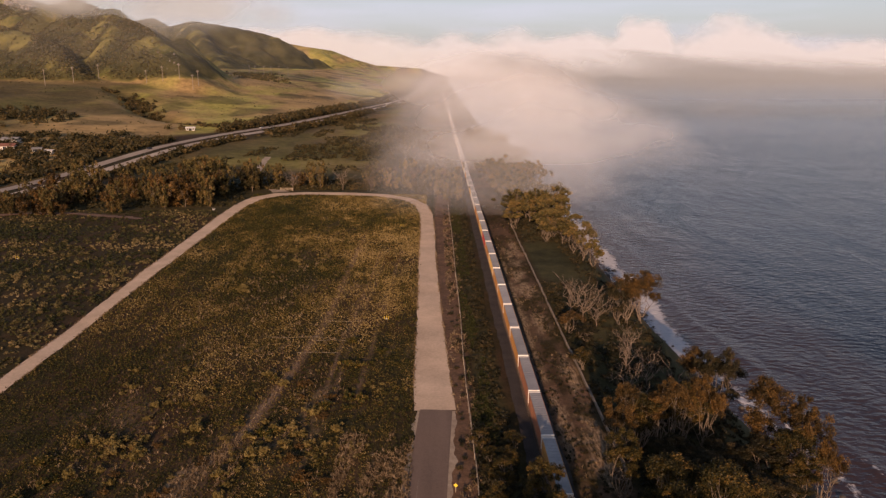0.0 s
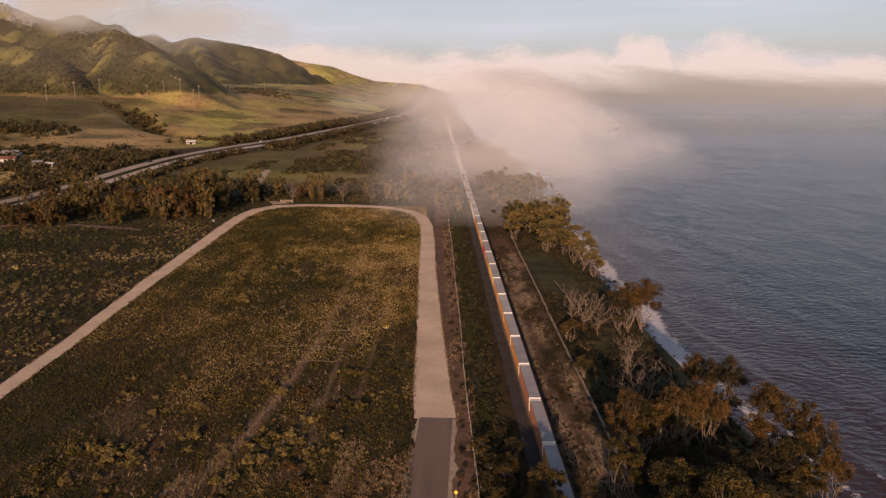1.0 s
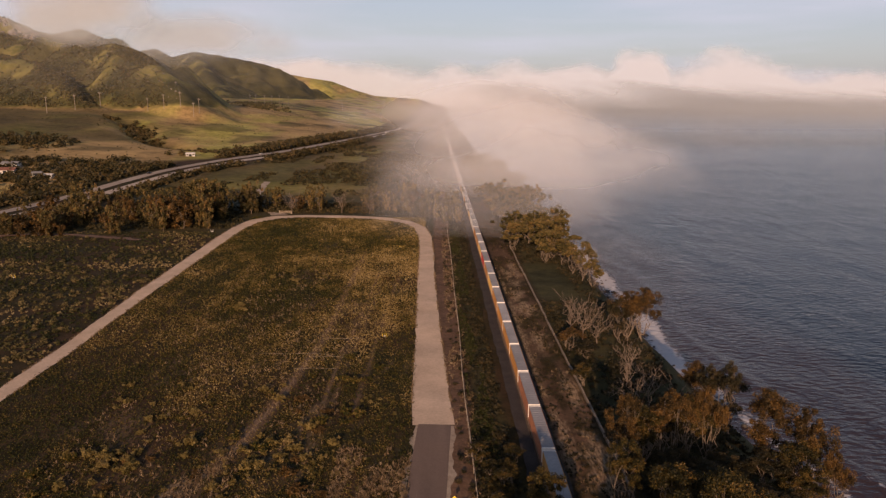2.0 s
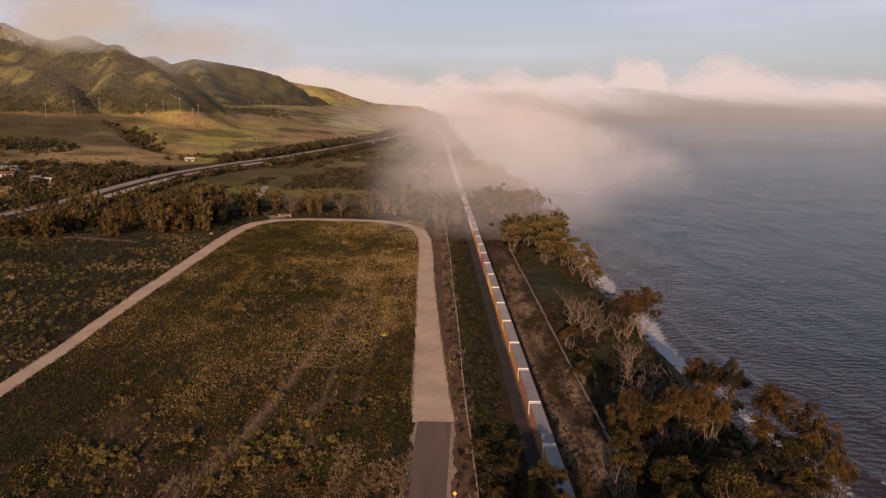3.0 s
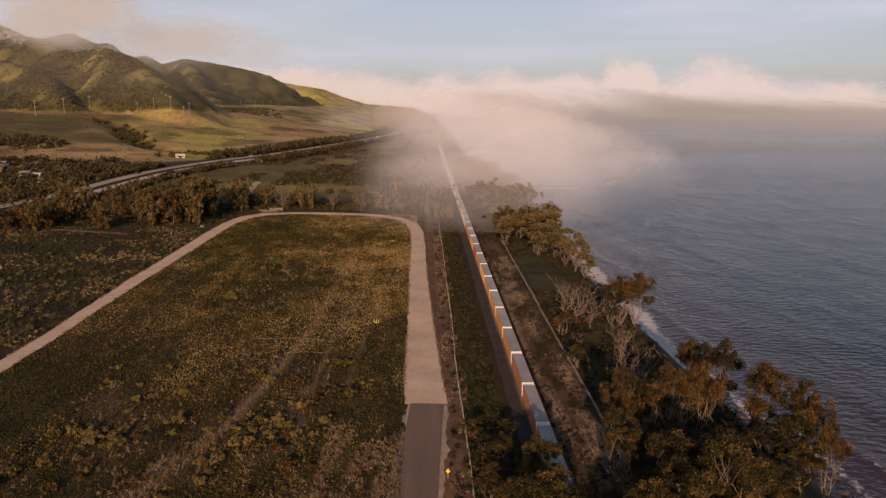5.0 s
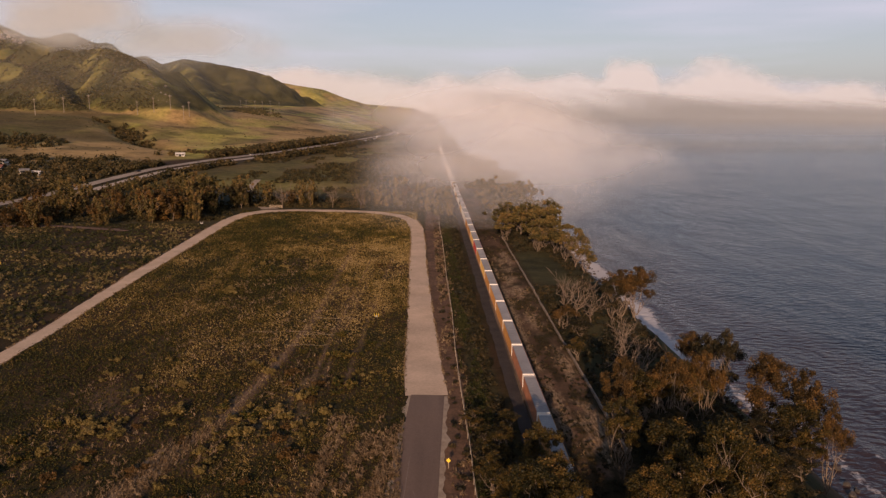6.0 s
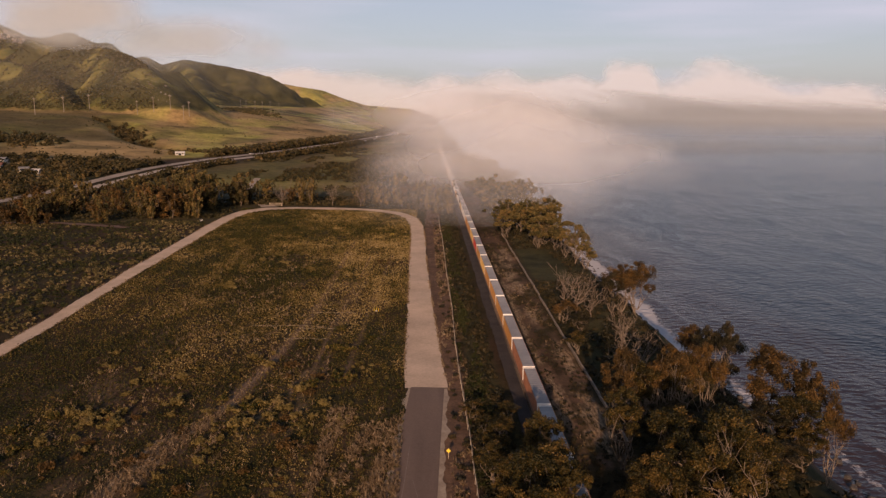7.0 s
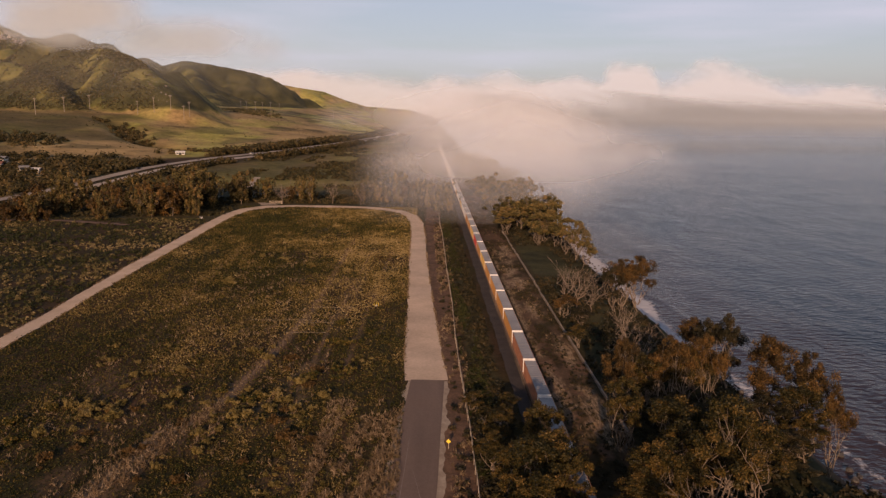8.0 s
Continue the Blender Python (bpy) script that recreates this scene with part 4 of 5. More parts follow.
def dead_tree_mesh(seed, tall, wide, limbs=7):
    rs = np.random.RandomState(seed)
    bm = bmesh.new()
    fork = np.array([rs.normal() * 0.4, rs.normal() * 0.4, tall * 0.22])
    r = 0.014 * tall + 0.03
    limb(bm, (0, 0, -0.5), fork, r, r * 0.8, rs, 0.05, 3, 7)
    for k in range(limbs):
        ang = 2 * math.pi * (k + rs.rand() * 0.7) / limbs
        end = np.array([math.cos(ang) * wide * (0.3 + 0.25 * rs.rand()), math.sin(ang) * wide * (0.3 + 0.25 * rs.rand()), tall * (0.65 + 0.35 * rs.rand())])
        pts = limb(bm, fork, end, r * 0.42, 0.035, rs, 0.17, 6, 5)
        for j in range(5):
            s = pts[rs.randint(2, 6)]
            tip = s + (end - fork) * (0.18 + 0.25 * rs.rand()) + rs.normal(size=3) * wide * 0.11
            sub = limb(bm, s, tip, r * 0.18, 0.022, rs, 0.25, 3, 4)
            for _ in range(2):
                s2 = sub[rs.randint(1, 3)]
                limb(bm, s2, s2 + (tip - s) * 0.5 + rs.normal(size=3) * wide * 0.05, 0.03, 0.012, rs, 0.2, 2, 3)
    me = bpy.data.meshes.new("trunk")
    bm.to_mesh(me)
    bm.free()
    me.materials.append(BARK_DEAD)
    return me


def crown_mesh(q, tint, mat):
    return leaves_mesh("crown", q, mat, tint)


def plant_tree(kind, x, y, turn, size, label, group, lean=(0, 0), sink=0.2):
    trunk, crown = kind
    t = tagged(new("eucalyptus_tree" if crown else "dead_tree"), label, "tree", group)
    t.location = (x, y, ground_at(x, y) - sink)
    t.rotation_euler = (lean[0], lean[1], turn)
    t.scale = (size, size, size)
    part("trunk", trunk, None, t)
    if crown:
        part("crown", crown, None, t)
    return t


def tree_kind(mat, *a, form=gum_tree, **k):
    trunk, q, tint = form(*a, **k)
    return trunk, crown_mesh(q, tint, mat)


NEAR_GUM = [tree_kind(LEAF_GUM, 31 + s, 13, 10, 70, 190, 0.135, base, stems, 10, form=umbrella_gum) for s, base, stems in ((0, 0.30, 3), (1, 0.36, 4), (2, 0.26, 3), (3, 0.40, 4))]
COAST_GUM = [tree_kind(LEAF_GROVE, 41 + s, 13, 10, 44, 56, 0.40, 0.22, 0.10, 0.85) for s in range(3)]
COAST_NEAR = [tree_kind(LEAF_GROVE, 46 + s, 13, 10, 80, 80, 0.24, 0.3, 4, form=umbrella_gum) for s in range(2)]
NEAR_RUST = [tree_kind(LEAF_RUST, 61 + s, 12, 10, 70, 180, 0.13, base, 4, 10, form=umbrella_gum) for s, base in ((0, 0.36), (1, 0.32), (2, 0.4))]
NEAR_DARK = [tree_kind(LEAF_BLUFF, 71, 13, 10, 70, 170, 0.15, 0.2, 3, 10, form=umbrella_gum)]
TALL_GUM = [tree_kind(LEAF_GROVE, 81 + s, 15, 7.5, 32, 36, 0.48, 0.26, 0.06, 1.5, 0.06, 32, 0.42) for s in range(4)]
THIN_GUM = [tree_kind(LEAF_GROVE, 301 + s, 15, 5.4, 22, 36, 0.40, 0.30, 0.07, 1.5, 0.12, 20, 0.42) for s in range(4)]
TALL_RUST = [tree_kind(LEAF_RUST, 91 + s, 12, 7.5, 26, 36, 0.48, 0.2, 0.06, 1.4, 0.05, 32, 0.42) for s in range(2)]
TALL_DARK = [tree_kind(LEAF_DARK, 101 + s, 10, 8, 22, 36, 0.48, 0.12, 0.06, 1.2, 0.0, 30, 0.6) for s in range(3)]
DEAD = [(dead_tree_mesh(121 + s, 11, 8), None) for s in range(3)]
FALLEN = [(dead_tree_mesh(131 + s, 11, 7, 3), None) for s in range(2)]

rng = random.Random(17)
COAST = "gum trees on the bluff"


def gum(x, y, top, rust=False, wide=None, light=False):
    pool = NEAR_DARK if rust is None else NEAR_RUST if rust else COAST_NEAR if light and 200 < y < 300 else COAST_GUM if light else NEAR_GUM
    size = (top - ground_at(x, y)) / (12.0 if rust else 13.0)
    t = plant_tree(pool[rng.randrange(len(pool))], x, y, rng.uniform(0, 6.28), size,
                   "dense dark rounded tree at the brink of the bluff" if rust is None else "eucalyptus with rusty orange-brown leaves on the bluff" if rust else "olive green eucalyptus on the bluff", COAST)
    if wide:
        t.scale = (wide / 10.0, wide / 10.0, size)


# the bluff by the sea: (x, y, height of the crown's top, rusty, spread)
BRINK = ((58.6, 104, 15.2, True, 10.5), (63.4, 98.5, 13.8, True, 9.5), (65.2, 93, 9.6, True, 6.0), (60, 93.5, 10.2, False, 10), (55.5, 96, 7.5, None, 10.0), (58.2, 89, 6.0, False, 10),
         (53.5, 125, 11.8, True, 8.5), (57.5, 118, 14.6, None, 7.6), (54.6, 120.5, 13.0, None, 6.5),
         (32.4, 101, 15.2, True, 7.5), (36.8, 104, 11.6, False, 8.5), (41.2, 103.5, 15.0, True, 8.5), (45.6, 107, 12.4, False, 9.0), (49.0, 106, 14.4, True, 7.5), (44, 113, 9.5, False, 9), (50, 115, 8.5, None, 9), (39, 109, 8.0, None, 8),
         (52.0, 171, 14.4, True, 11), (56.0, 173.5, 14.9, True, 11), (49.0, 170, 12.6, None, 8.0), (33.6, 141, 5.5, False, 5.5), (35.2, 164, 6.5, True, 7.5), (38, 158, 5, None, 7))
HOLLOW = ((29.7, 88, 13.4, False, 8.5), (34.5, 79, 14.0, False, 10), (47, 80, 8.5, False, 10), (52, 84, 6.5, None, 10), (44, 90, 8, None, 10), (38.5, 88, 8.5, None, 9), (31.5, 79, 7.5, None, 8), (41, 97, 7.0, None, 9), (49, 97, 6.0, None, 9))
CLOSE = ((36.5, 69.5, 18.2, False, 12.0), (41.5, 73.5, 14.0, False, 11), (28.6, 69, 12.6, False, 8.5), (31, 66, 10.5, False, 9.0), (25.5, 66, 9.5, False, 8.0))
for spot in BRINK + HOLLOW + CLOSE:
    gum(*spot)
# the grove carried on south out of view, added to shade the foreground
for x, y, top, wide in ((37, 58, 8, 9), (28, 58, 8, 9), (22, 60, 9, 8), (45, 62, 5, 9)):
    gum(x, y, top, wide=wide)
for x, y, top, wide in ((9, 32, 15, 10), (15, 28, 16, 11), (22, 34, 16, 11), (28, 26, 15, 11), (19, 14, 18, 12)):
    gum(x, y, top, wide=wide, light=True)
for k in range(10):
    gum(rng.uniform(10, 52), rng.uniform(-60, 5), rng.uniform(11, 17), light=True)
# beside the track
for x, y, top, wide in ((15.2, 80.5, 12.6, 8.5), (15.9, 71.5, 12.8, 8.0), (16.3, 65.0, 12.4, 8.0), (12.2, 97, 5.0, 5.0), (13.6, 104, 4.4, 4.6), (10.2, 91, 6.5, 5.5), (9.2, 83, 7, 6), (11.2, 75, 9, 6.5), (13.6, 66, 14.6, 10), (12.0, 58, 13.6, 8), (9.5, 54, 12.5, 8), (14.2, 55, 12.0, 7), (13.2, 73, 10, 6.5), (10.5, 66, 10, 7), (8.5, 47, 12, 7), (13.5, 46, 12.5, 7), (15.6, 49, 11, 6), (7.6, 105, 4.2, 4.5), (9.5, 100, 3.4, 4)):
    t = plant_tree(NEAR_GUM[rng.randrange(4)], x, y, rng.uniform(0, 6.28), top / 13.0, "olive green eucalyptus beside the railway", "gum trees beside the railway")
    t.scale = (wide / 10.0, wide / 10.0, top / 13.0)
# along the coast into the fog
for k in range(76):
    y = 262 + (k / 76) ** 1.15 * 400
    x = rng.uniform(30 if y > 285 else 44, 57)
    gum(x, y, rng.uniform(9.0, 15.0), light=True, wide=rng.uniform(8.5, 12.5))
for x, y, top in ((54, 239, 14.0), (51.5, 247, 11), (55, 229, 10), (51, 277, 13)):
    gum(x, y, top, wide=8.5, light=True)
# bare trees
for x, y, s, k in ((40, 172, 1.2, 0), (37.5, 178, 0.95, 1), (43, 168, 0.9, 2), (43.5, 140, 0.7, 1), (52.5, 235, 1.15, 2), (50, 120, 0.85, 0), (46.5, 147, 0.75, 1),
                   (40, 110, 0.85, 1), (46, 131, 0.8, 2), (41, 126, 0.75, 0)):
    plant_tree(DEAD[k], x, y, rng.uniform(0, 6.28), s, "bare pale dead tree with twisted branches", "dead trees on the bluff", (rng.uniform(-0.15, 0.15), rng.uniform(-0.15, 0.15)))

for k, (x, y, s, lean) in enumerate(((41.2, 67.0, 1.25, (0.05, 0.55)), (36.0, 63, 1.1, (0.05, -0.6)))):
    plant_tree(FALLEN[k], x, y, 0.7 * x, s, "bare pale fallen gum with twisted branches", "dead trees on the bluff", lean)

# the belt of trees behind the field
GROVE = "gum trees behind the field"


def grove_tree(x, y, lo=0.45, hi=1.5, thin=0.12, gaps=-0.10):
    if fbm(N3, np.array([x / 17.0]), np.array([y / 17.0]), 2)[0] < gaps:
        return
    u = rng.random()
    if u < thin:
        kind, lab = THIN_GUM[rng.randrange(4)], "slender eucalyptus with sparse yellow-brown leaves in the grove"
    elif u < 0.60 + 0.3 * thin:
        kind, lab = TALL_GUM[rng.randrange(4)], "tall olive eucalyptus with pale trunk in the grove"
    elif u < 0.86:
        kind, lab = TALL_RUST[rng.randrange(2)], "rusty brown eucalyptus in the grove"
    else:
        kind, lab = TALL_DARK[rng.randrange(3)], "low dark green tree in the grove"
    size = lo + (hi - lo) * rng.random() ** 1.3
    t = plant_tree(kind, x, y, rng.uniform(0, 6.28), size, lab, GROVE)
    slim = size * rng.uniform(0.7, 1.05)
    t.scale = (slim, slim, size)


for k in range(124):
    x = -205 + 108 * rng.random()
    y = 306 + 0.20 * (x + 205) + rng.random() ** 1.3 * 75 + (8 if x > -140 else 0)
    grove_tree(x, y, 0.45, 1.2 if x < -150 else 1.55)
for k in range(74):
    x = -96 + 108 * rng.random()
    y = 386 + rng.random() ** 1.5 * 34 - 26 * step(-25, 12, x)
    grove_tree(x, y, 0.35, 1.25, 0.62, -0.02)
for x, y, s in ((1, 362, 0.8), (5, 352, 0.72), (9, 360, 0.85), (12.5, 352, 0.7), (13, 372, 0.8), (7, 378, 0.9), (11, 392, 0.85), (3, 392, 0.9), (13, 410, 0.8)):
    plant_tree(THIN_GUM[rng.randrange(4)], x, y, rng.uniform(0, 6), s, "slender eucalyptus with sparse yellow-brown leaves in the grove", GROVE)
for k in range(26):
    grove_tree(rng.uniform(-270, -205), rng.uniform(290, 335), 0.35, 0.6)
for k in range(5):
    plant_tree(DEAD[rng.randrange(3)], rng.uniform(-160, 5), rng.uniform(378, 400), rng.uniform(0, 6), rng.uniform(0.9, 1.2), "bare pale dead tree in the grove", "dead trees in the grove")


def scatter(name, label, mat, xs, ys, size, count, leaf, seed, tint_fun=None, flat=0.7, droop=-0.5, slim=0.6):
    rs = np.random.RandomState(seed)
    zs = height(xs, ys)
    c = np.stack([xs, ys, zs + size * flat * 0.45], 1)
    q, idx = leaf_quads(rs, c, leaf, count, np.stack([size, size, size * flat], 1), droop, slim)
    tint = (tint_fun(xs, ys) if tint_fun else rs.rand(len(xs)))[idx]
    return tagged(new(name, leaves_mesh(name, q, mat, tint)), label, "plants", kind="stuff")


rs = np.random.RandomState(5)


def field_tint(x, y):
    t = 0.21 + 0.30 * fbm(N4, x / 1.3 + y * 0.08, y / 16, 2) + 0.75 * fbm(N2, x / 24, y / 44, 4) + 0.60 * fbm(N3, x / 5, y / 7, 3) + 0.18 * rs.normal(size=len(x))
    # far weeds tinted paler, which paints in the warm lit haze there
    t = t + 0.35 * wheel_lines(x, y) + 0.25 * step(120, 260, y)
    # the lit right side painted paler too, the left and near side darker
    t = t + 0.22 * step(-60, -10, x) * step(100, 200, y) - 0.20 * step(-25, -80, x) - 0.10 * step(150, 90, y) * step(-28, -48, x)
    return np.clip(t, 0.02, 1)


# weeds in the field: thick in patches, thin on the bare lines, finest where they are seen closest
n = 175000
fx, fy = rs.uniform(-97.5, -4.0, n), 70 + 302 * rs.rand(n) ** 1.25
bare = np.maximum(cover(fx, fy)[:, 2], 0.85 * straw_patches(fx, fy))
keep = (in_field(fx, fy) > 0.5) & (fx > -0.74 * fy - 14) & (rs.rand(n) < step(-0.9, 1.0, off_road(fx, fy))) & (rs.rand(n) > bare * 0.93) & (rs.rand(n) < 0.80 + 0.8 * fbm(N1, fx / 11, fy / 16, 3))
fx, fy = fx[keep], fy[keep]
fine = np.interp(fy, [70, 130, 230, 372], [0.115, 0.15, 0.21, 0.29])
scatter("field_weeds", "low green and brown weeds over the field", LEAF_FIELD, fx, fy, 0.14 + 0.30 * rs.rand(len(fx)) ** 2, 5, fine, 51, field_tint, flat=1.0, droop=-0.9, slim=0.42)


def shrub_mesh(seed, mat, tint):
    rs_ = np.random.RandomState(seed)
    k = 16
    c = rs_.normal(size=(k, 3)) * [0.42, 0.42, 0.16] + [0, 0, 0.42]
    q, idx = leaf_quads(rs_, c, 0.12, 42, np.full((k, 3), 0.34) * [1, 1, 0.8], -0.6, 0.6)
    q[..., 2] = np.maximum(q[..., 2], -0.02)
    return leaves_mesh("shrub", q, mat, np.clip(tint + 0.3 * rs_.rand(k), 0, 1)[idx])


STRAW = [shrub_mesh(200 + s, LEAF_YELLOW, 0.62) for s in range(3)]
GREEN = [shrub_mesh(210 + s, LEAF_FIELD, 0.2) for s in range(2)]
RUSTY = [shrub_mesh(220 + s, LEAF_RUST, 0.5) for s in range(2)]


def shrub(pool, x, y, r, label, group):
    o = tagged(new("shrub", pool[rng.randrange(len(pool))]), label, "shrub", group)
    o.location, o.scale = (x, y, ground_at(x, y)), (r, r, r * rng.uniform(0.75, 1.1))
    o.rotation_euler.z = rng.uniform(0, 6.28)


# clusters of shrubs in the field: centre, spread, how many, kind
for cx, cy, sp, cnt, pool, lab in ((-60, 103, 5, 15, STRAW, "yellow-green rounded shrub in the field"), (-53, 112, 6, 16, STRAW, "yellow-green rounded shrub in the field"), (-33, 97, 6, 20, STRAW, "straw-coloured rounded shrub in the field"),
                                   (-27, 110, 5, 16, STRAW, "straw-coloured rounded shrub in the field"), (-21, 122, 4, 6, GREEN, "dark green low shrub in the field"), (-26, 124, 5, 10, RUSTY, "rust-brown low shrub in the field"),
                                   (-24, 92, 5, 10, RUSTY, "rust-brown low shrub in the field"), (-45, 92, 7, 14, RUSTY, "rust-brown low shrub in the field"), (-40, 120, 9, 14, GREEN, "dark green low shrub in the field"),
                                   (-55, 232, 9, 16, STRAW, "straw-coloured rounded shrub in the field"), (-50, 246, 9, 14, STRAW, "straw-coloured rounded shrub in the field"), (-62, 205, 6, 6, STRAW, "straw-coloured rounded shrub in the field"),
                                   (-18, 240, 4, 6, RUSTY, "rust-brown low shrub in the field"), (-70, 95, 8, 12, GREEN, "dark green low shrub in the field"), (-15, 150, 5, 8, GREEN, "dark green low shrub in the field"),
                                   (-30, 140, 7, 10, STRAW, "straw-coloured rounded shrub in the field"), (-66, 130, 9, 10, STRAW, "yellow-green rounded shrub in the field")):
    for _ in range(cnt):
        x, y = cx + rng.gauss(0, sp), cy + rng.gauss(0, sp * 1.1)
        if -92 < x < -8:
            shrub(pool, x, y, 0.5 + 1.25 * rng.random() ** 1.9, lab, "shrubs in the field")
# small yellow-green shrubs on the bare soil
fx, fy, fs = [], [], []
for cx, cy, sp, cnt in ((-22, 80.5, 4.2, 50), (-17.3, 106, 3.0, 28), (-14, 128, 4.0, 26), (-35, 103, 3.0, 16)):
    fx.append(cx + sp * rs.normal(size=cnt))
    fy.append(cy + 1.2 * sp * rs.normal(size=cnt))
fx, fy = np.concatenate(fx), np.concatenate(fy)
fx, fy = fx[fx < -7], fy[fx < -7]
scatter("small_shrubs", "small yellow-green shrubs on bare soil in the field", LEAF_YELLOW, fx, fy, 0.3 + 0.5 * rs.rand(len(fx)) ** 1.5, 90, 0.13, 64, flat=0.8, droop=-0.6)
# pale clumps in the coastal scrub
fx, fy = -101 - 114 * rs.rand(640) ** 1.5, 95 + 215 * rs.rand(640)
keep = (fbm(N2, fx / 22, fy / 18, 3) > -0.04) & (off_road(fx, fy) > 2)
fx, fy = fx[keep], fy[keep]
scatter("pale_shrubs", "pale straw-coloured clumps in the coastal scrub", LEAF_SAGE, fx, fy, 0.6 + 1.1 * rs.rand(len(fx)) ** 1.8, 110, 0.2, 65, lambda x, y: 0.45 + 0.4 * rs.rand(len(x)), flat=0.75)

# dry stalks: by the end of the asphalt, along the verge and beside the rails
along = rs.rand(1500)
fx, fy = np.concatenate([-36.5 - 8.5 * along + 3.4 * rs.normal(size=1500), rs.uniform(-18, -4.6, 5600), rs.uniform(-70, -20, 3400), rs.uniform(3.2, 8.0, 2300), rs.uniform(22.8, 32.5, 350)]), np.concatenate([108 - 32 * along + 1.5 * rs.normal(size=1500), rs.uniform(64, 110, 5600), rs.uniform(60, 250, 3400), rs.uniform(40, 340, 2300), rs.uniform(80, 300, 350)])
keep = (straw_patches(fx, fy) > 0.25) | (fbm(N2, (fx - 0.22 * fy) / 2.2, fy / 14, 3) > 0.05)
keep &= (off_road(fx, fy) > 0.4) & ((fx > -4) | (fx < -20) | (fy + 40 * rs.rand(len(fx)) < 122 - 0.5 * (fx + 12)))
fx, fy = fx[keep], fy[keep]
scatter("dry_stalks", "pale dry stalks and straw among the weeds", LEAF_STRAW, fx, fy, 0.22 + 0.5 * rs.rand(len(fx)) ** 2, 9, 0.34, 63, flat=1.1, droop=-1.3, slim=0.13)

# straw creeping over the edges of the dirt road
n = 90000
fx, fy = np.concatenate([rs.uniform(-8, 8, n), rs.uniform(-104, -86, n)]), rs.uniform(62, 340, 2 * n)
keep = ((fx < -80) | (fy > 125)) & (np.abs(off_road(fx, fy) - 0.05) < 0.35 * rs.rand(2 * n) ** 2) & (fbm(N4, fx / 2, fy / 5, 3) > -0.12)
fx, fy = fx[keep], fy[keep]
scatter("verge_straw", "dry straw creeping over the road's edges", LEAF_STRAW, fx, fy, 0.14 + 0.3 * rs.rand(len(fx)) ** 2, 7, 0.26, 70, flat=0.8, droop=-1.0, slim=0.2)

# coastal scrub left of the dirt road
n = 20000
fx, fy = rs.uniform(-250, -96.5, n), 50 + 275 * rs.rand(n)
keep = (rs.rand(n) < 0.7 + 1.0 * fbm(N2, fx / 14, fy / 14, 3)) & (off_road(fx, fy) > 0.9) & (np.abs(fy - np.interp(fx, [-230, -187, -168, -147, -132, -131, 0], [300, 318, 317, 311, 306, -500, -500])) > 3.2)
fx, fy = fx[keep], fy[keep]
scatter("coastal_scrub", "grey-green coastal scrub with pale dry clumps", LEAF_SAGE, fx, fy, 0.30 + 0.75 * rs.rand(len(fx)) ** 2.4, 12, 0.30, 53,
        lambda x, y: np.clip(0.16 + 1.5 * fbm(N3, x / 16, y / 16, 3) + 0.16 * step(40, 8, off_road(x, y)) + 0.22 * rs.normal(size=len(x)), 0, 1))
n = 1500
fx, fy = rs.uniform(-215, 8, n), 0 * rs.rand(n)
fy = np.where(fx < -100, 323 + 0.12 * (fx + 205) + 70 * rs.rand(n), 384 + 34 * rs.rand(n) - 26 * step(-25, 12, fx))
scatter("grove_undergrowth", "dark undergrowth beneath the grove", LEAF_DARK, fx, fy, 0.8 + 1.6 * rs.rand(n) ** 2, 30, 0.5, 61)

# verge between fence and railway, and the bluff's undergrowth
n = 3600
fx, fy = rs.uniform(3.6, 14.0, n), 20 + 340 * rs.rand(n) ** 1.1
keep = rs.rand(n) < np.where(fx > 7.2, np.where((fx < 11) & (fy > 108), 0.4, 0.95), 0.14)
fx, fy = fx[keep], fy[keep]
scatter("verge_scrub", "dark green scrub between the fence and the railway", LEAF_BLUFF, fx, fy, 0.35 + 0.8 * rs.rand(len(fx)) ** 2, 30, 0.26, 54)
n = 14000
fx, fy = rs.uniform(7.0, 11.5, n), 82 + 250 * rs.rand(n) ** 1.2
keep = fbm(N1, fx / 3, fy / 16, 3) > -0.16
fx, fy = fx[keep], fy[keep]
scatter("verge_grass", "lush green grass along the fence", LEAF_GRASS, fx, fy, 0.18 + 0.28 * rs.rand(len(fx)) ** 2, 8, 0.2, 68, flat=1.0, droop=-1.0, slim=0.35)
n = 10500
fx, fy = rs.uniform(34, 86, n), 30 + 420 * rs.rand(n) ** 1.15
keep = (fx < np.minimum(bluff_x(fy) + 2.5 + 5 * step(150, 120, fy), 69)) & ~((fx < 48) & (fy > 208) & (fy < 264)) & (rs.rand(n) < 0.75 + 0.8 * fbm(N1, fx / 9, fy / 12, 3))
fx, fy = fx[keep], fy[keep]
scatter("bluff_scrub", "dark scrub covering the bluff above the beach", LEAF_BLUFF, fx, fy, 0.5 + 1.2 * rs.rand(len(fx)) ** 2, 26, 0.32, 55)
n = 2400
fx, fy = rs.uniform(22.6, 34, n), 40 + 300 * rs.rand(n)
keep = fbm(N4, fx / 3, fy / 14, 3) > -0.02
fx, fy = fx[keep], fy[keep]
scatter("trackside_weeds", "sparse brown weeds beside the railway", LEAF_BLUFF, fx, fy, 0.25 + 0.5 * rs.rand(len(fx)) ** 2, 22, 0.15, 56, lambda x, y: 0.2 + 0.6 * rs.rand(len(x)))

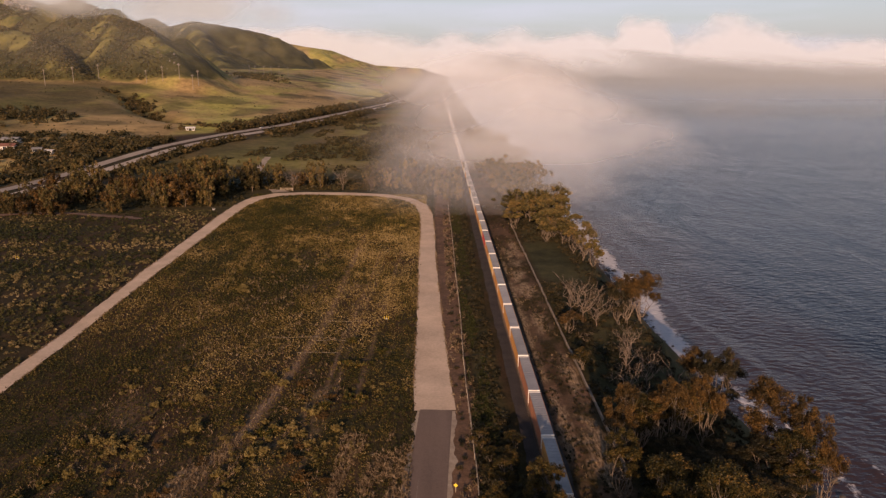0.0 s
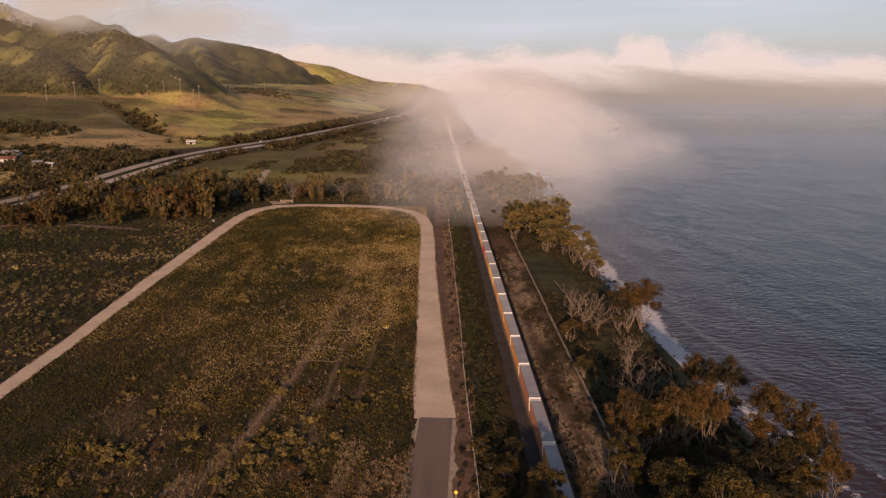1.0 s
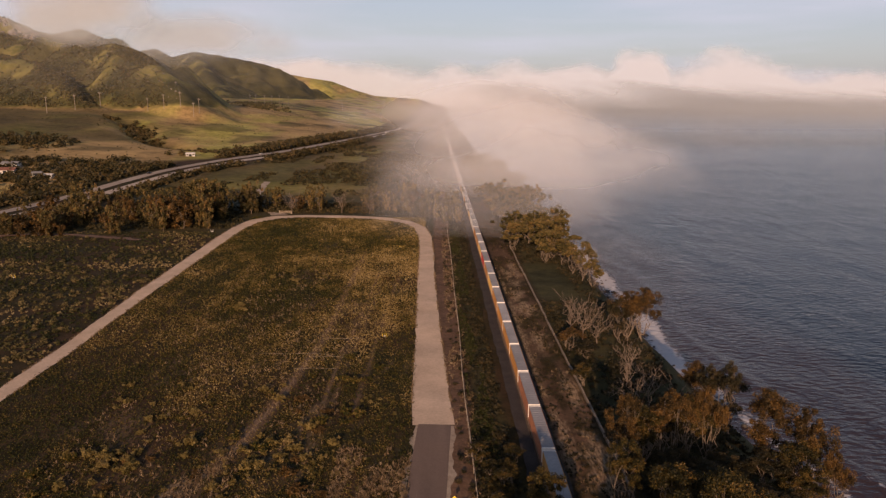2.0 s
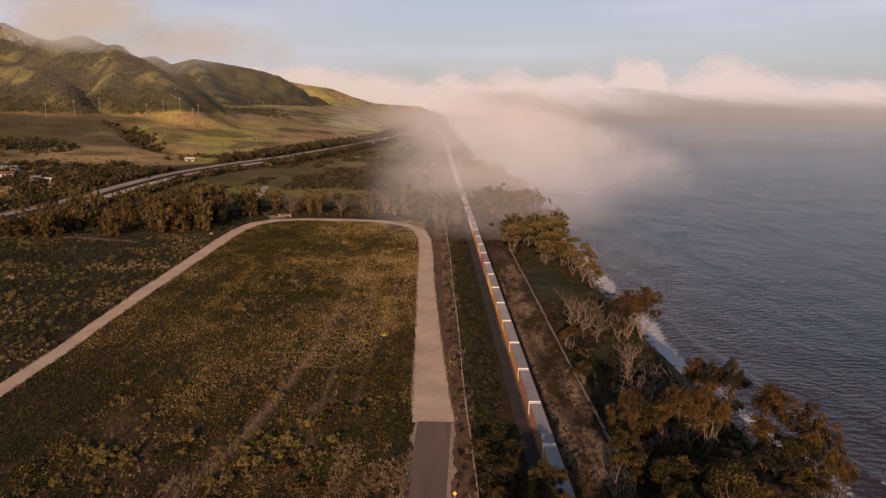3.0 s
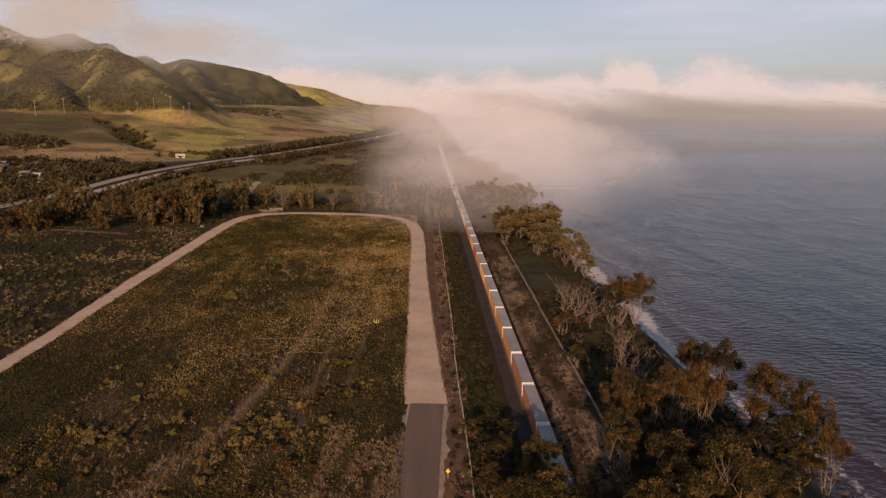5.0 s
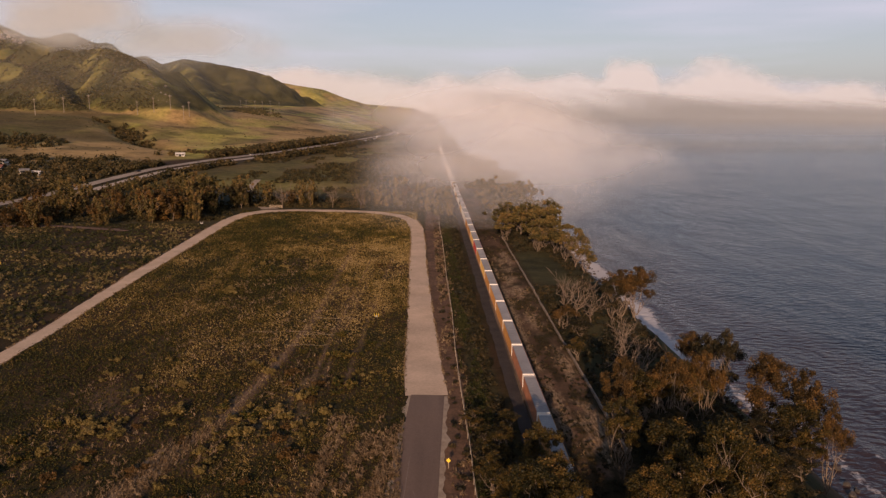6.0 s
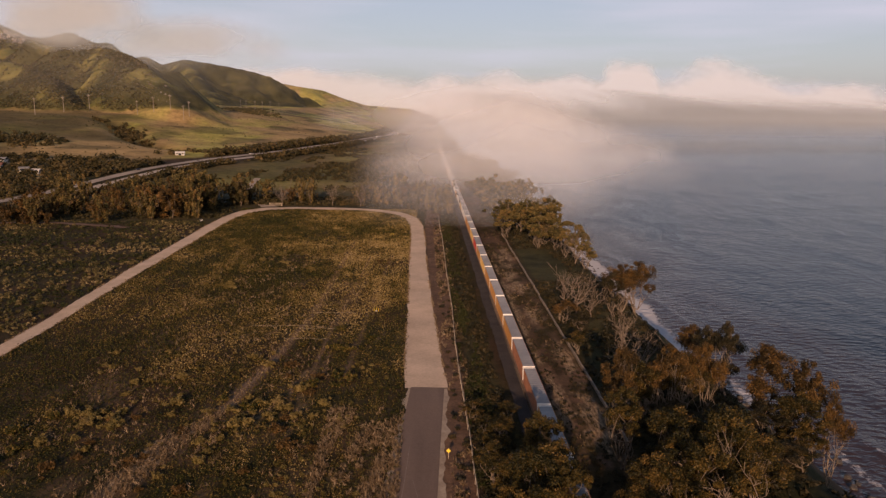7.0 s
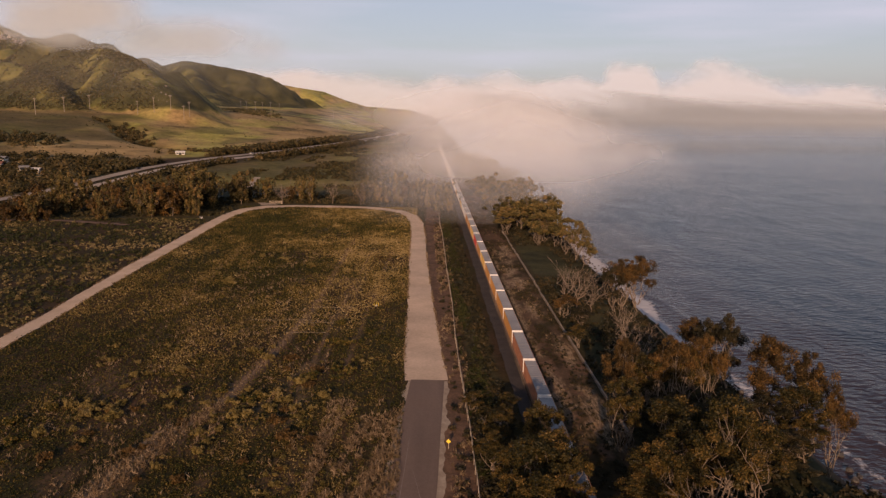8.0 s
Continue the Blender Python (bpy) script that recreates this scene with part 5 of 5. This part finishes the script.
# scrub and trees between the grove and the highway, and along the highway
n = 9000
fx, fy = rs.uniform(-260, 16, n), 455 + 455 * rs.rand(n)
hx = highway_x(fy)
keep = (fx > hx + 24) & (fx < 12) & (fbm(N4, fx / 40, fy / 60, 3) > 0.0) & (np.abs(fx + 118) > 6)
fx, fy = fx[keep], fy[keep]
scatter("far_scrub", "dark scrub between the grove and the highway", LEAF_DARK, fx, fy, 0.8 + 2.2 * rs.rand(len(fx)) ** 2.5, 14, 0.8, 57)
fy = 330 + 1300 * rs.rand(3000) ** 1.3
side = np.where(rs.rand(3000) < 0.74, -18 - (30 + 34 * step(760, 620, fy)) * rs.rand(3000) ** 1.5, 18 + 10 * rs.rand(3000))
fx = highway_x(fy) + side
keep = fbm(N1, fx / 60, fy / 70, 3) > -0.28
fx, fy = fx[keep], fy[keep]
scatter("roadside_trees", "dark trees and bushes lining the highway", LEAF_DARK, fx, fy, 1.6 + 3.2 * rs.rand(len(fx)) ** 1.6, 46, 1.0, 58, flat=0.9)
fy = 1380 + 330 * rs.rand(320)
fx = -0.245 * fy - 0.03 * (fy - 1380) + 16 * rs.normal(size=320) - 20 + 70 * rs.rand(320)
scatter("foothill_trees", "dark line of trees at the foot of the hills", LEAF_CHAP, fx, fy, 1.8 + 3.0 * rs.rand(320) ** 1.8, 26, 1.3, 69, flat=0.85)
u = rs.rand(420)
fy = 640 + 330 * u
fx = highway_x(fy) + np.where(rs.rand(420) < 0.5, 19 + 9 * rs.rand(420), -18 - 8 * rs.rand(420))
scatter("roadside_trees", "taller trees crowding the bend of the highway", LEAF_DARK, fx, fy, 2.0 + 3.4 * rs.rand(420) ** 1.4, 46, 1.0, 67, flat=1.15)
fy = 705 + 235 * rs.rand(700)
fx = -270 - 0.73 * (fy - 745) - 8 * np.sin(fy / 30) + 8 * rs.normal(size=700)
keep = fx < highway_x(fy) - 36
keep &= fbm(N2, fx / 25, fy / 25, 2) > -0.1
scatter("gully_trees", "dark trees filling the gully in the meadow", LEAF_DARK, fx[keep], fy[keep], 1.5 + 2.6 * rs.rand(keep.sum()), 40, 1.1, 59, flat=0.8)
fx, fy = -388 + 22 * rs.normal(size=300), 664 + 20 * rs.normal(size=300)
scatter("meadow_trees", "dark clump of trees at the edge of the meadow", LEAF_DARK, fx, fy, 1.8 + 2.6 * rs.rand(300) ** 1.5, 40, 1.0, 66, flat=0.9)
n = 40000
fy = 930 + 720 * rs.rand(n) ** 1.2
fx = -330 - 0.45 * (fy - 930) - 560 * rs.rand(n)
w = cover(fx, fy)
keep = (rs.rand(n) < w[:, 1] * 0.85 + 0.07) & (w[:, 3] < 0.6) & (fx > -0.66 * fy - 40)
fx, fy = fx[keep], fy[keep]
scatter("hill_chaparral", "dark chaparral over the hillsides", LEAF_CHAP, fx, fy, 0.9 + 2.2 * rs.rand(len(fx)) ** 2.5, 8, 1.2, 60, flat=0.7)
fx, fy = rs.uniform(-345, -245, 380), rs.uniform(455, 575, 380)
scatter("farm_trees", "dark trees round the farm buildings", LEAF_DARK, fx, fy, 1.5 + 2.6 * rs.rand(380) ** 1.6, 46, 0.9, 62, flat=0.9)
n = 5200
fx, fy = rs.uniform(-560, -60, n), 480 + 1300 * rs.rand(n)
keep = (fx < highway_x(fy) - 45) & (fx > foot_x(fy)) & (rs.rand(n) < 0.32 + 1.2 * fbm(N1, fx / 50, fy / 70, 3))
fx, fy = fx[keep], fy[keep]
scatter("meadow_bushes", "small dark bushes dotted over the meadow", LEAF_CHAP, fx, fy, 0.35 + 0.9 * rs.rand(len(fx)) ** 3, 8, 0.6, 63)


# ---- rocks on the ridge and by the sea ----
def boulder(seed):
    rs_ = np.random.RandomState(seed)
    bm = bmesh.new()
    bmesh.ops.create_icosphere(bm, subdivisions=2, radius=1.0)
    off = rs_.rand(3) * 50
    for v in bm.verts:
        n1 = noise.noise(v.co * 1.3 + Vector(off))
        v.co *= 0.8 + 0.55 * n1
        v.co.z *= 0.7
    me = bpy.data.meshes.new("boulder")
    bm.to_mesh(me)
    bm.free()
    return me


RIDGE_STONES = [boulder(s) for s in (1, 2, 3)]
SHORE_STONES = [boulder(s) for s in (4, 5, 6)]
for m in RIDGE_STONES:
    m.materials.append(ROCK)
for m in SHORE_STONES:
    m.materials.append(SHORE_ROCK)
rng = random.Random(23)
for k in range(86):
    u = rng.random()
    if k < 64:
        x, y = -925 + 120 * u + rng.gauss(0, 10), 1590 - 70 * u - rng.uniform(-4, 62)
    else:
        x, y = -520 + 150 * u + rng.gauss(0, 8), 1215 - 140 * u - rng.uniform(-3, 30)
    o = tagged(new("ridge_rock", rng.choice(RIDGE_STONES)), "pale sandstone outcrop on the ridge", "rock", "rocks on the ridge")
    s = rng.uniform(2.5, 8) if k < 64 else rng.uniform(0.8, 1.7)
    o.location, o.scale = (x, y, ground_at(x, y) - s * 0.1), (s, s, s * 1.6)
    o.rotation_euler = (rng.uniform(-0.3, 0.3), rng.uniform(-0.3, 0.3), rng.uniform(0, 6))
for k in range(90):
    y = rng.uniform(70, 320)
    x = float(shore_x(np.array([y]))[0]) + rng.gauss(-0.5, 1.6)
    o = tagged(new("shore_rock", rng.choice(SHORE_STONES)), "dark wet boulder at the water's edge", "rock", "rocks on the beach")
    s = 0.35 + 1.1 * rng.random() ** 2.5
    o.location, o.scale = (x, y, max(ground_at(x, y), SEA) + s * 0.15), (s, s, s)
    o.rotation_euler = (rng.uniform(-0.3, 0.3), rng.uniform(-0.3, 0.3), rng.uniform(0, 6))


# ---- signs and markers ----
def diamond_sign(x, y):
    s = tagged(new("road_sign"), "yellow diamond warning sign on a wooden post by the asphalt road", "sign")
    s.location = (x, y, ground_at(x, y))
    part("post", rod(bmesh.new(), (0, 0.06, -0.3), (0, 0.06, 1.75), 0.05), FENCE_WOOD, s)
    bm = bmesh.new()
    box(bm, -0.28, 0.28, -0.012, 0.012, -0.28, 0.28, 0.01)
    bmesh.ops.rotate(bm, verts=bm.verts, cent=(0, 0, 0), matrix=Matrix.Rotation(math.pi / 4, 3, "Y"))
    bmesh.ops.translate(bm, verts=bm.verts, vec=(0, -0.03, 1.35))
    part("plate", bm, YELLOW, s, "yellow painted plate")
    s.rotation_euler.z = radians(-12)


diamond_sign(2.9, 91.0)


def marker(x, y, colour, label):
    s = tagged(new("well_marker"), label, "marker posts", "yellow marker posts")
    s.location = (x, y, ground_at(x, y))
    for dx, dy in ((-0.75, 0), (0, 0.5), (0.75, 0)):
        bm = rod(bmesh.new(), (dx, dy, -0.2), (dx, dy, 1.15), 0.10, 0.10, 10)
        bmesh.ops.create_uvsphere(bm, u_segments=10, v_segments=5, radius=0.10, matrix=Matrix.Translation((dx, dy, 1.15)))
        part("bollard", bm, colour, s)
    s.scale = (0.75, 0.75, 0.75)
    part("cap_plate", box(bmesh.new(), -0.35, 0.35, -0.2, 0.3, -0.05, 0.35, 0.03), WHITE, s, "pale concrete cap")


for x, y in ((-13.8, 174.5), (-14.6, 291.9), (-150, 237.5)):
    marker(x, y, YELLOW, "three yellow marker posts round a low cap in the field")
marker(-106.2, 327, WHITE, "three white marker posts beside the dirt road")

# thin pale hoses laid across the field
for k, (x0, x1, y) in enumerate(((-30, -19, 172), (-44, -27, 160), (-32, -22, 158), (-34, -24, 150))):
    pts = [(x0 + (x1 - x0) * i / 10, y + 0.3 * math.sin(i + k)) for i in range(11)]
    bm = bmesh.new()
    for (xa, ya), (xb, yb) in zip(pts, pts[1:]):
        rod(bm, (xa, ya, ground_at(xa, ya) + 0.28), (xb, yb, ground_at(xb, yb) + 0.28), 0.025, 0.025, 5)
    o = part("irrigation_hose", bm, FENCE_WOOD)
    tagged(o, "thin pale irrigation hose lying across the weeds", "hose", "hoses in the field")


# ---- gate at the far corner of the loop ----
def gate(x, y):
    g = tagged(new("farm_gate"), "pale wooden farm gate at the end of the dirt road", "gate")
    g.location = (x, y, ground_at(x, y))
    for px in (-3.2, 3.2):
        part("gate_post", box(bmesh.new(), px - 0.15, px + 0.15, -0.15, 0.15, -0.3, 1.7, 0.02), FENCE_WOOD, g)
    for z in (0.35, 0.75, 1.15, 1.5):
        part("bar", box(bmesh.new(), -3.05, 3.05, -0.04, 0.04, z, z + 0.12, 0.01), FENCE_WOOD, g)
    bm = bmesh.new()
    rod(bm, (-3.05, 0.07, 0.4), (3.05, 0.07, 1.55), 0.05, 0.05, 5)
    part("brace", bm, FENCE_WOOD, g)


gate(-82, 381)


# ---- power line ----
def power_pole():
    p = tagged(new("power_pole"), "tall sun-bleached wooden power pole on the meadow", "power pole", "poles of the power line")
    part("pole", rod(bmesh.new(), (0, 0, -1), (0, 0, 20.4), 0.36, 0.26, 8), POLE_WOOD, p)
    part("crossarm", box(bmesh.new(), -2.8, 2.8, -0.2, 0.2, 18.6, 19.0), POLE_WOOD, p)
    bm = bmesh.new()
    for s in (-1, 1):
        rod(bm, (0, 0, 16.8), (s * 1.9, 0, 18.7), 0.10, 0.10, 5)
    part("brace", bm, POLE_WOOD, p)
    for x in (-2.5, -1.2, 2.5):
        bm = bmesh.new()
        rod(bm, (x, 0, 19.0), (x, 0, 19.6), 0.16, 0.12, 8)
        part("insulator", bm, GREY_ROOF, p)
    return p


POLES = [(-480, 905), (-478, 974), (-463, 1016), (-401, 1024), (-379, 1026), (-357, 1030), (-334, 1014), (-330, 1026), (-385, 1540), (-378, 1560), (-347, 1505), (-344, 1560), (-342, 1630), (-325, 1644), (-277, 1700), (-221, 1778)]
first_pole = power_pole()
for k, (x, y) in enumerate(POLES):
    m = pose(x, y, ground_at(x, y), 0, 0, -35 + 7 * (k % 3))
    if k == 0:
        first_pole.matrix_basis = m
    else:
        copy_thing(first_pole, m)


# ---- far farm buildings and vehicles ----
def shed(x, y, w, d, h, roof, turn, label):
    s = tagged(new("farm_building"), label, "building", "farm buildings by the highway")
    s.location, s.rotation_euler.z = (x, y, ground_at(x, y) - 0.3), radians(turn)
    part("wall", box(bmesh.new(), -w / 2, w / 2, -d / 2, d / 2, 0, h), WHITE, s)
    bm = bmesh.new()
    top = h + d * 0.22
    prof = [(-d / 2 - 0.5, h - 0.1), (0, top), (d / 2 + 0.5, h - 0.1), (d / 2 + 0.5, h + 0.15), (0, top + 0.25), (-d / 2 - 0.5, h + 0.15)]
    a = [bm.verts.new((-w / 2 - 0.5, p, z)) for p, z in prof]
    b = [bm.verts.new((w / 2 + 0.5, p, z)) for p, z in prof]
    for i in range(6):
        j = (i + 1) % 6
        bm.faces.new((a[i], a[j], b[j], b[i]))
    bm.faces.new(a)
    bm.faces.new(b[::-1])
    bmesh.ops.recalc_face_normals(bm, faces=bm.faces)
    part("roof", bm, roof, s)
    bm = bmesh.new()
    box(bm, -1.2, 1.2, -d / 2 - 0.06, -d / 2 + 0.02, 0, 2.4)
    part("door", bm, GLASS_DARK, s)
    for wx in (-w * 0.32, w * 0.32):
        bm = bmesh.new()
        box(bm, wx - 0.8, wx + 0.8, -d / 2 - 0.05, -d / 2 + 0.02, 1.0, 2.2)
        part("window", bm, GLASS_DARK, s)


for x, y, w, d, h, roof, turn, lab in ((-222, 652, 7.5, 4.5, 2.3, WHITE, 12, "white farm building with pale roof beside the highway"),
                                       (-272, 500, 6.5, 4, 2.4, WHITE, -10, "white farm shed among dark trees"),
                                       (-283, 505, 6, 4, 2.4, GREY_ROOF, 20, "low shed with grey sheet roof among trees"),
                                       (-306, 508, 13, 7, 2.8, RED_ROOF, 5, "farm house with faded red roof among trees"),
                                       (-315, 530, 12, 7, 3, GREY_ROOF, 0, "long shed with grey sheet roof")):
    shed(x, y, w, d, h, roof, turn, lab)


def vehicle(y, off, truck, paint, label):
    x = float(highway_x(np.array([y]))[0]) + off
    v = tagged(new("truck" if truck else "car"), label, "truck" if truck else "car", "vehicles on the highway")
    v.location = (x, y, ground_at(x, y) + 0.4)
    dx = float(highway_x(np.array([y + 20.0]))[0] - highway_x(np.array([y - 20.0]))[0])
    v.rotation_euler.z = -math.atan2(dx, 40)
    if truck:
        part("trailer", box(bmesh.new(), -1.28, 1.28, -9, 5.2, 1.1, 4.1, 0.06), paint, v)
        part("cab", box(bmesh.new(), -1.2, 1.2, 5.9, 8.4, 0.7, 3.6, 0.2), paint, v)
        part("windscreen", box(bmesh.new(), -1.0, 1.0, 8.38, 8.43, 2.1, 3.1), GLASS_DARK, v)
        axles = (-7.5, -6.2, 3.6, 7.4)
    else:
        part("body", box(bmesh.new(), -0.9, 0.9, -2.2, 2.2, 0.35, 0.95, 0.12), paint, v)
        part("cabin", box(bmesh.new(), -0.78, 0.78, -1.4, 0.9, 0.93, 1.45, 0.18), GLASS_DARK, v)
        axles = (-1.35, 1.35)
    r = 0.5 if truck else 0.33
    for ya in axles:
        for s in (-1, 1):
            xs_ = s * (1.1 if truck else 0.8)
            part("wheel", rod(bmesh.new(), (xs_ - 0.12, ya, r), (xs_ + 0.12, ya, r), r, r, 12), RUBBER, v)


vehicle(1290.0, 12, True, WHITE, "white lorry driving on the highway")
vehicle(1130.0, 12, True, WHITE, "pale lorry driving on the highway")
vehicle(690.0, -8, False, WHITE, "white car on the highway")
vehicle(455.0, -8, False, DARK_CAR, "dark car on the highway")
vehicle(530.0, -8, False, DARK_CAR, "dark car on the highway")


# ---- fog ----
def fog_material(tone, size, density, scale, seed, shape, wisps, back, along):
    """Drifting fog: sunlit droplets, thinning out by noise towards its edges."""
    m = bpy.data.materials.new("fog")
    m.use_nodes = True
    nt = m.node_tree
    nt.nodes.remove(nt.nodes["Principled BSDF"])
    tc = nt.nodes.new("ShaderNodeTexCoord")
    sep = nt.nodes.new("ShaderNodeSeparateXYZ")
    nt.links.new(tc.outputs["Object"], sep.inputs[0])
    u, v = calc(nt, "ADD", calc(nt, "DIVIDE", sep.outputs["X"], size[0]), 0.5), calc(nt, "DIVIDE", sep.outputs["Z"], size[1])
    mp = nt.nodes.new("ShaderNodeMapping")
    mp.inputs["Location"].default_value = (seed * 370, seed * 130, seed * 210)
    mp.inputs["Scale"].default_value = (1.0, along, 1.6)
    nt.links.new(tc.outputs["Object"], mp.inputs["Vector"])
    n = noise_tex(nt, mp.outputs["Vector"], scale, 3, 0.45)
    n2 = noise_tex(nt, mp.outputs["Vector"], scale * 0.3, 2, 0.5)
    wob = calc(nt, "ADD", calc(nt, "MULTIPLY", calc(nt, "SUBTRACT", n, 0.5), wisps), calc(nt, "MULTIPLY", calc(nt, "SUBTRACT", n2, 0.5), wisps))

    def smooth(val, a, b):
        mr = nt.nodes.new("ShaderNodeMapRange")
        mr.interpolation_type = "SMOOTHSTEP"
        mr.inputs["From Min"].default_value, mr.inputs["From Max"].default_value = a, b
        nt.links.new(val, mr.inputs["Value"])
        return mr.outputs["Result"]

    du = calc(nt, "ABSOLUTE", calc(nt, "SUBTRACT", u, 0.5))
    edge = calc(nt, "MULTIPLY", smooth(du, 0.5, 0.40), calc(nt, "MULTIPLY", smooth(v, 1.0, 0.85), smooth(v, shape["foot"][0], shape["foot"][1])))
    if "top" in shape:
        crest = calc(nt, "ADD", v, wob)
        for u0, wide, lift in shape.get("billows", ()):
            q = calc(nt, "DIVIDE", calc(nt, "SUBTRACT", u, u0), wide)
            hump = smooth(calc(nt, "ADD", calc(nt, "MULTIPLY", q, q), calc(nt, "MULTIPLY", wob, 0.8)), 1.0, 0.0)
            crest = calc(nt, "SUBTRACT", crest, calc(nt, "MULTIPLY", hump, lift))
        a = smooth(crest, shape["top"][1], shape["top"][0])
        a = calc(nt, "MULTIPLY", a, smooth(calc(nt, "ADD", du, calc(nt, "MULTIPLY", wob, 0.4)), 0.48, 0.48 - shape["side"]))
        a = calc(nt, "MULTIPLY", a, smooth(calc(nt, "SUBTRACT", v, calc(nt, "MULTIPLY", wob, 0.5)), shape["low"][0], shape["low"][1]))
    else:
        cu, cv, ru, rv = shape["round"]
        eu = calc(nt, "DIVIDE", calc(nt, "SUBTRACT", u, cu), ru)
        ev = calc(nt, "DIVIDE", calc(nt, "SUBTRACT", v, cv), rv)
        r = calc(nt, "SQRT", calc(nt, "ADD", calc(nt, "MULTIPLY", eu, eu), calc(nt, "MULTIPLY", ev, ev)))
        a = calc(nt, "MULTIPLY", smooth(calc(nt, "ADD", r, wob), 1.0, shape["core"]), smooth(r, 1.2, 0.95))
    a = calc(nt, "MAXIMUM", calc(nt, "MULTIPLY", calc(nt, "MULTIPLY", a, edge), density), 0.0004)
    df, tl, tp = nt.nodes.new("ShaderNodeBsdfDiffuse"), nt.nodes.new("ShaderNodeBsdfTranslucent"), nt.nodes.new("ShaderNodeBsdfTransparent")
    # droplets scatter the low sun alike, however the veil hangs
    sunward = nt.nodes.new("ShaderNodeCombineXYZ")
    for sock, val in zip(sunward.inputs, (-0.14, -0.95, 0.27)):
        sock.default_value = val
    for b in (df, tl):
        b.inputs["Color"].default_value = (*tone, 1)
        nt.links.new(sunward.outputs[0], b.inputs["Normal"])
    half, mx = nt.nodes.new("ShaderNodeMixShader"), nt.nodes.new("ShaderNodeMixShader")
    half.inputs[0].default_value = back
    nt.links.new(df.outputs[0], half.inputs[1])
    nt.links.new(tl.outputs[0], half.inputs[2])
    nt.links.new(a, mx.inputs[0])
    nt.links.new(tp.outputs[0], mx.inputs[1])
    nt.links.new(half.outputs[0], mx.inputs[2])
    nt.links.new(mx.outputs[0], nt.nodes["Material Output"].inputs["Surface"])
    return m


def fog(name, label, x0, x1, y, z0, z1, density, scale, seed, shape, wisps=0.55, lean=0.5, back=0.5, along=1.0, tone=(0.75, 0.83, 0.91)):
    """A hanging veil of fog, uneven, leaning back at the top."""
    w, h = x1 - x0, z1 - z0
    nx, nz = 40, 12
    verts, faces = [], []
    for j in range(nz + 1):
        for i in range(nx + 1):
            u, v = i / nx, j / nz
            dy = lean * h * v + 0.03 * w * noise.noise(Vector((u * 5 + seed, v * 2, seed)))
            verts.append(((u - 0.5) * w, dy, v * h))
    for j in range(nz):
        for i in range(nx):
            a = j * (nx + 1) + i
            if "round" in shape:
                cu, cv, ru, rv = shape["round"]
                if math.hypot(((i + 0.5) / nx - cu) / ru, ((j + 0.5) / nz - cv) / rv) > 1.3:
                    continue
            faces.append((a, a + 1, a + nx + 2, a + nx + 1))
    used = sorted({i for f in faces for i in f})
    place = {i: k for k, i in enumerate(used)}
    verts, faces = [verts[i] for i in used], [tuple(place[i] for i in f) for f in faces]
    shape.setdefault("foot", (0.0, 0.35))
    o = new(name, mesh_from(name, verts, faces, fog_material(tone, (w, h), density, scale, seed, shape, wisps, back, along), True))
    o.location = ((x0 + x1) / 2, y, z0)
    return tagged(o, label, "fog", kind="stuff")


def bank(lo, hi, side=0.12, low=(-2, -1), foot=(0.015, 0.12)):
    return {"top": (lo, hi), "side": side, "low": low, "foot": foot}


fog("fog_bank", "thick cream-coloured fog bank with soft billows lying far over the coast", -4100, 5020, 4900, -80, 1130, 1.0, 0.0028, 1,
    {"top": (0.18, 0.30), "side": 0.12, "low": (-2, -1), "foot": (-2, -1), "billows": ((0.602, 0.026, 0.12), (0.674, 0.050, 0.13), (0.53, 0.05, 0.02), (0.745, 0.05, 0.05))}, 0.24, 0.1)
fog("fog_bank", "fog bank spreading low over the sea", -160, 4200, 1020, -13, 130, 0.93, 0.0045, 2, bank(0.30, 0.85, 0.08, (-2, -1), (0.02, 0.40)), 0.75, 11.0, 0.5, 0.12)
# the plume that drifts over the railway: veils one behind the other, from the land over the tracks to the water
for y, cx, half, top, dense, seed in ((310, 40, 80, 34, 0.22, 12), (430, 54, 126, 48, 0.46, 6), (600, 54, 130, 74, 0.50, 13), (900, 54, 178, 122, 0.62, 4)):
    x0, x1, z0, z1 = -0.9 * y, 0.9 * y, -20, 70 + 0.17 * y
    cz = (top - 8) / 2 - (0 if y < 500 else 0.15 * top)
    fog("fog_wisp", "thin pinkish fog drifting across the railway and the shore", x0, x1, y, z0, z1, dense, 6.0 / y, seed,
        {"round": ((cx - x0) / (x1 - x0), (cz - z0) / (z1 - z0), half / (x1 - x0), 1.2 * (top + 8) / 2 / (z1 - z0)), "core": 0.3, "foot": ((9.0 if y < 500 else 8.0) / (z1 - z0), (34.0 + 0.06 * (y - 300)) / (z1 - z0))}, 1.15, 0.3, 0.5, tone=(0.83, 0.845, 0.885))
for cx, cz, rx, rz, dense, seed in ((-596, 196, 175, 72, 0.88, 7), (-405, 156, 200, 56, 0.66, 9)):
    fog("hill_cloud", "low grey-beige cloud hanging on the ridge", cx - rx, cx + rx, 1225, cz - rz, cz + rz, dense, 0.010, seed,
        {"round": (0.5, 0.5, 0.5, 0.5), "core": 0.12, "foot": (0.0, 0.1)}, 1.0, 0.3, 0.5, tone=(0.57, 0.61, 0.61))
fog("thin_haze", "thin warm haze before the far hills", -700, -30, 930, 20, 270, 0.06, 0.005, 8, bank(0.4, 1.0, 0.3, (0.0, 0.3), (0.0, 0.3)), 0.5, 0.3, 0.45, tone=(0.84, 0.83, 0.85))
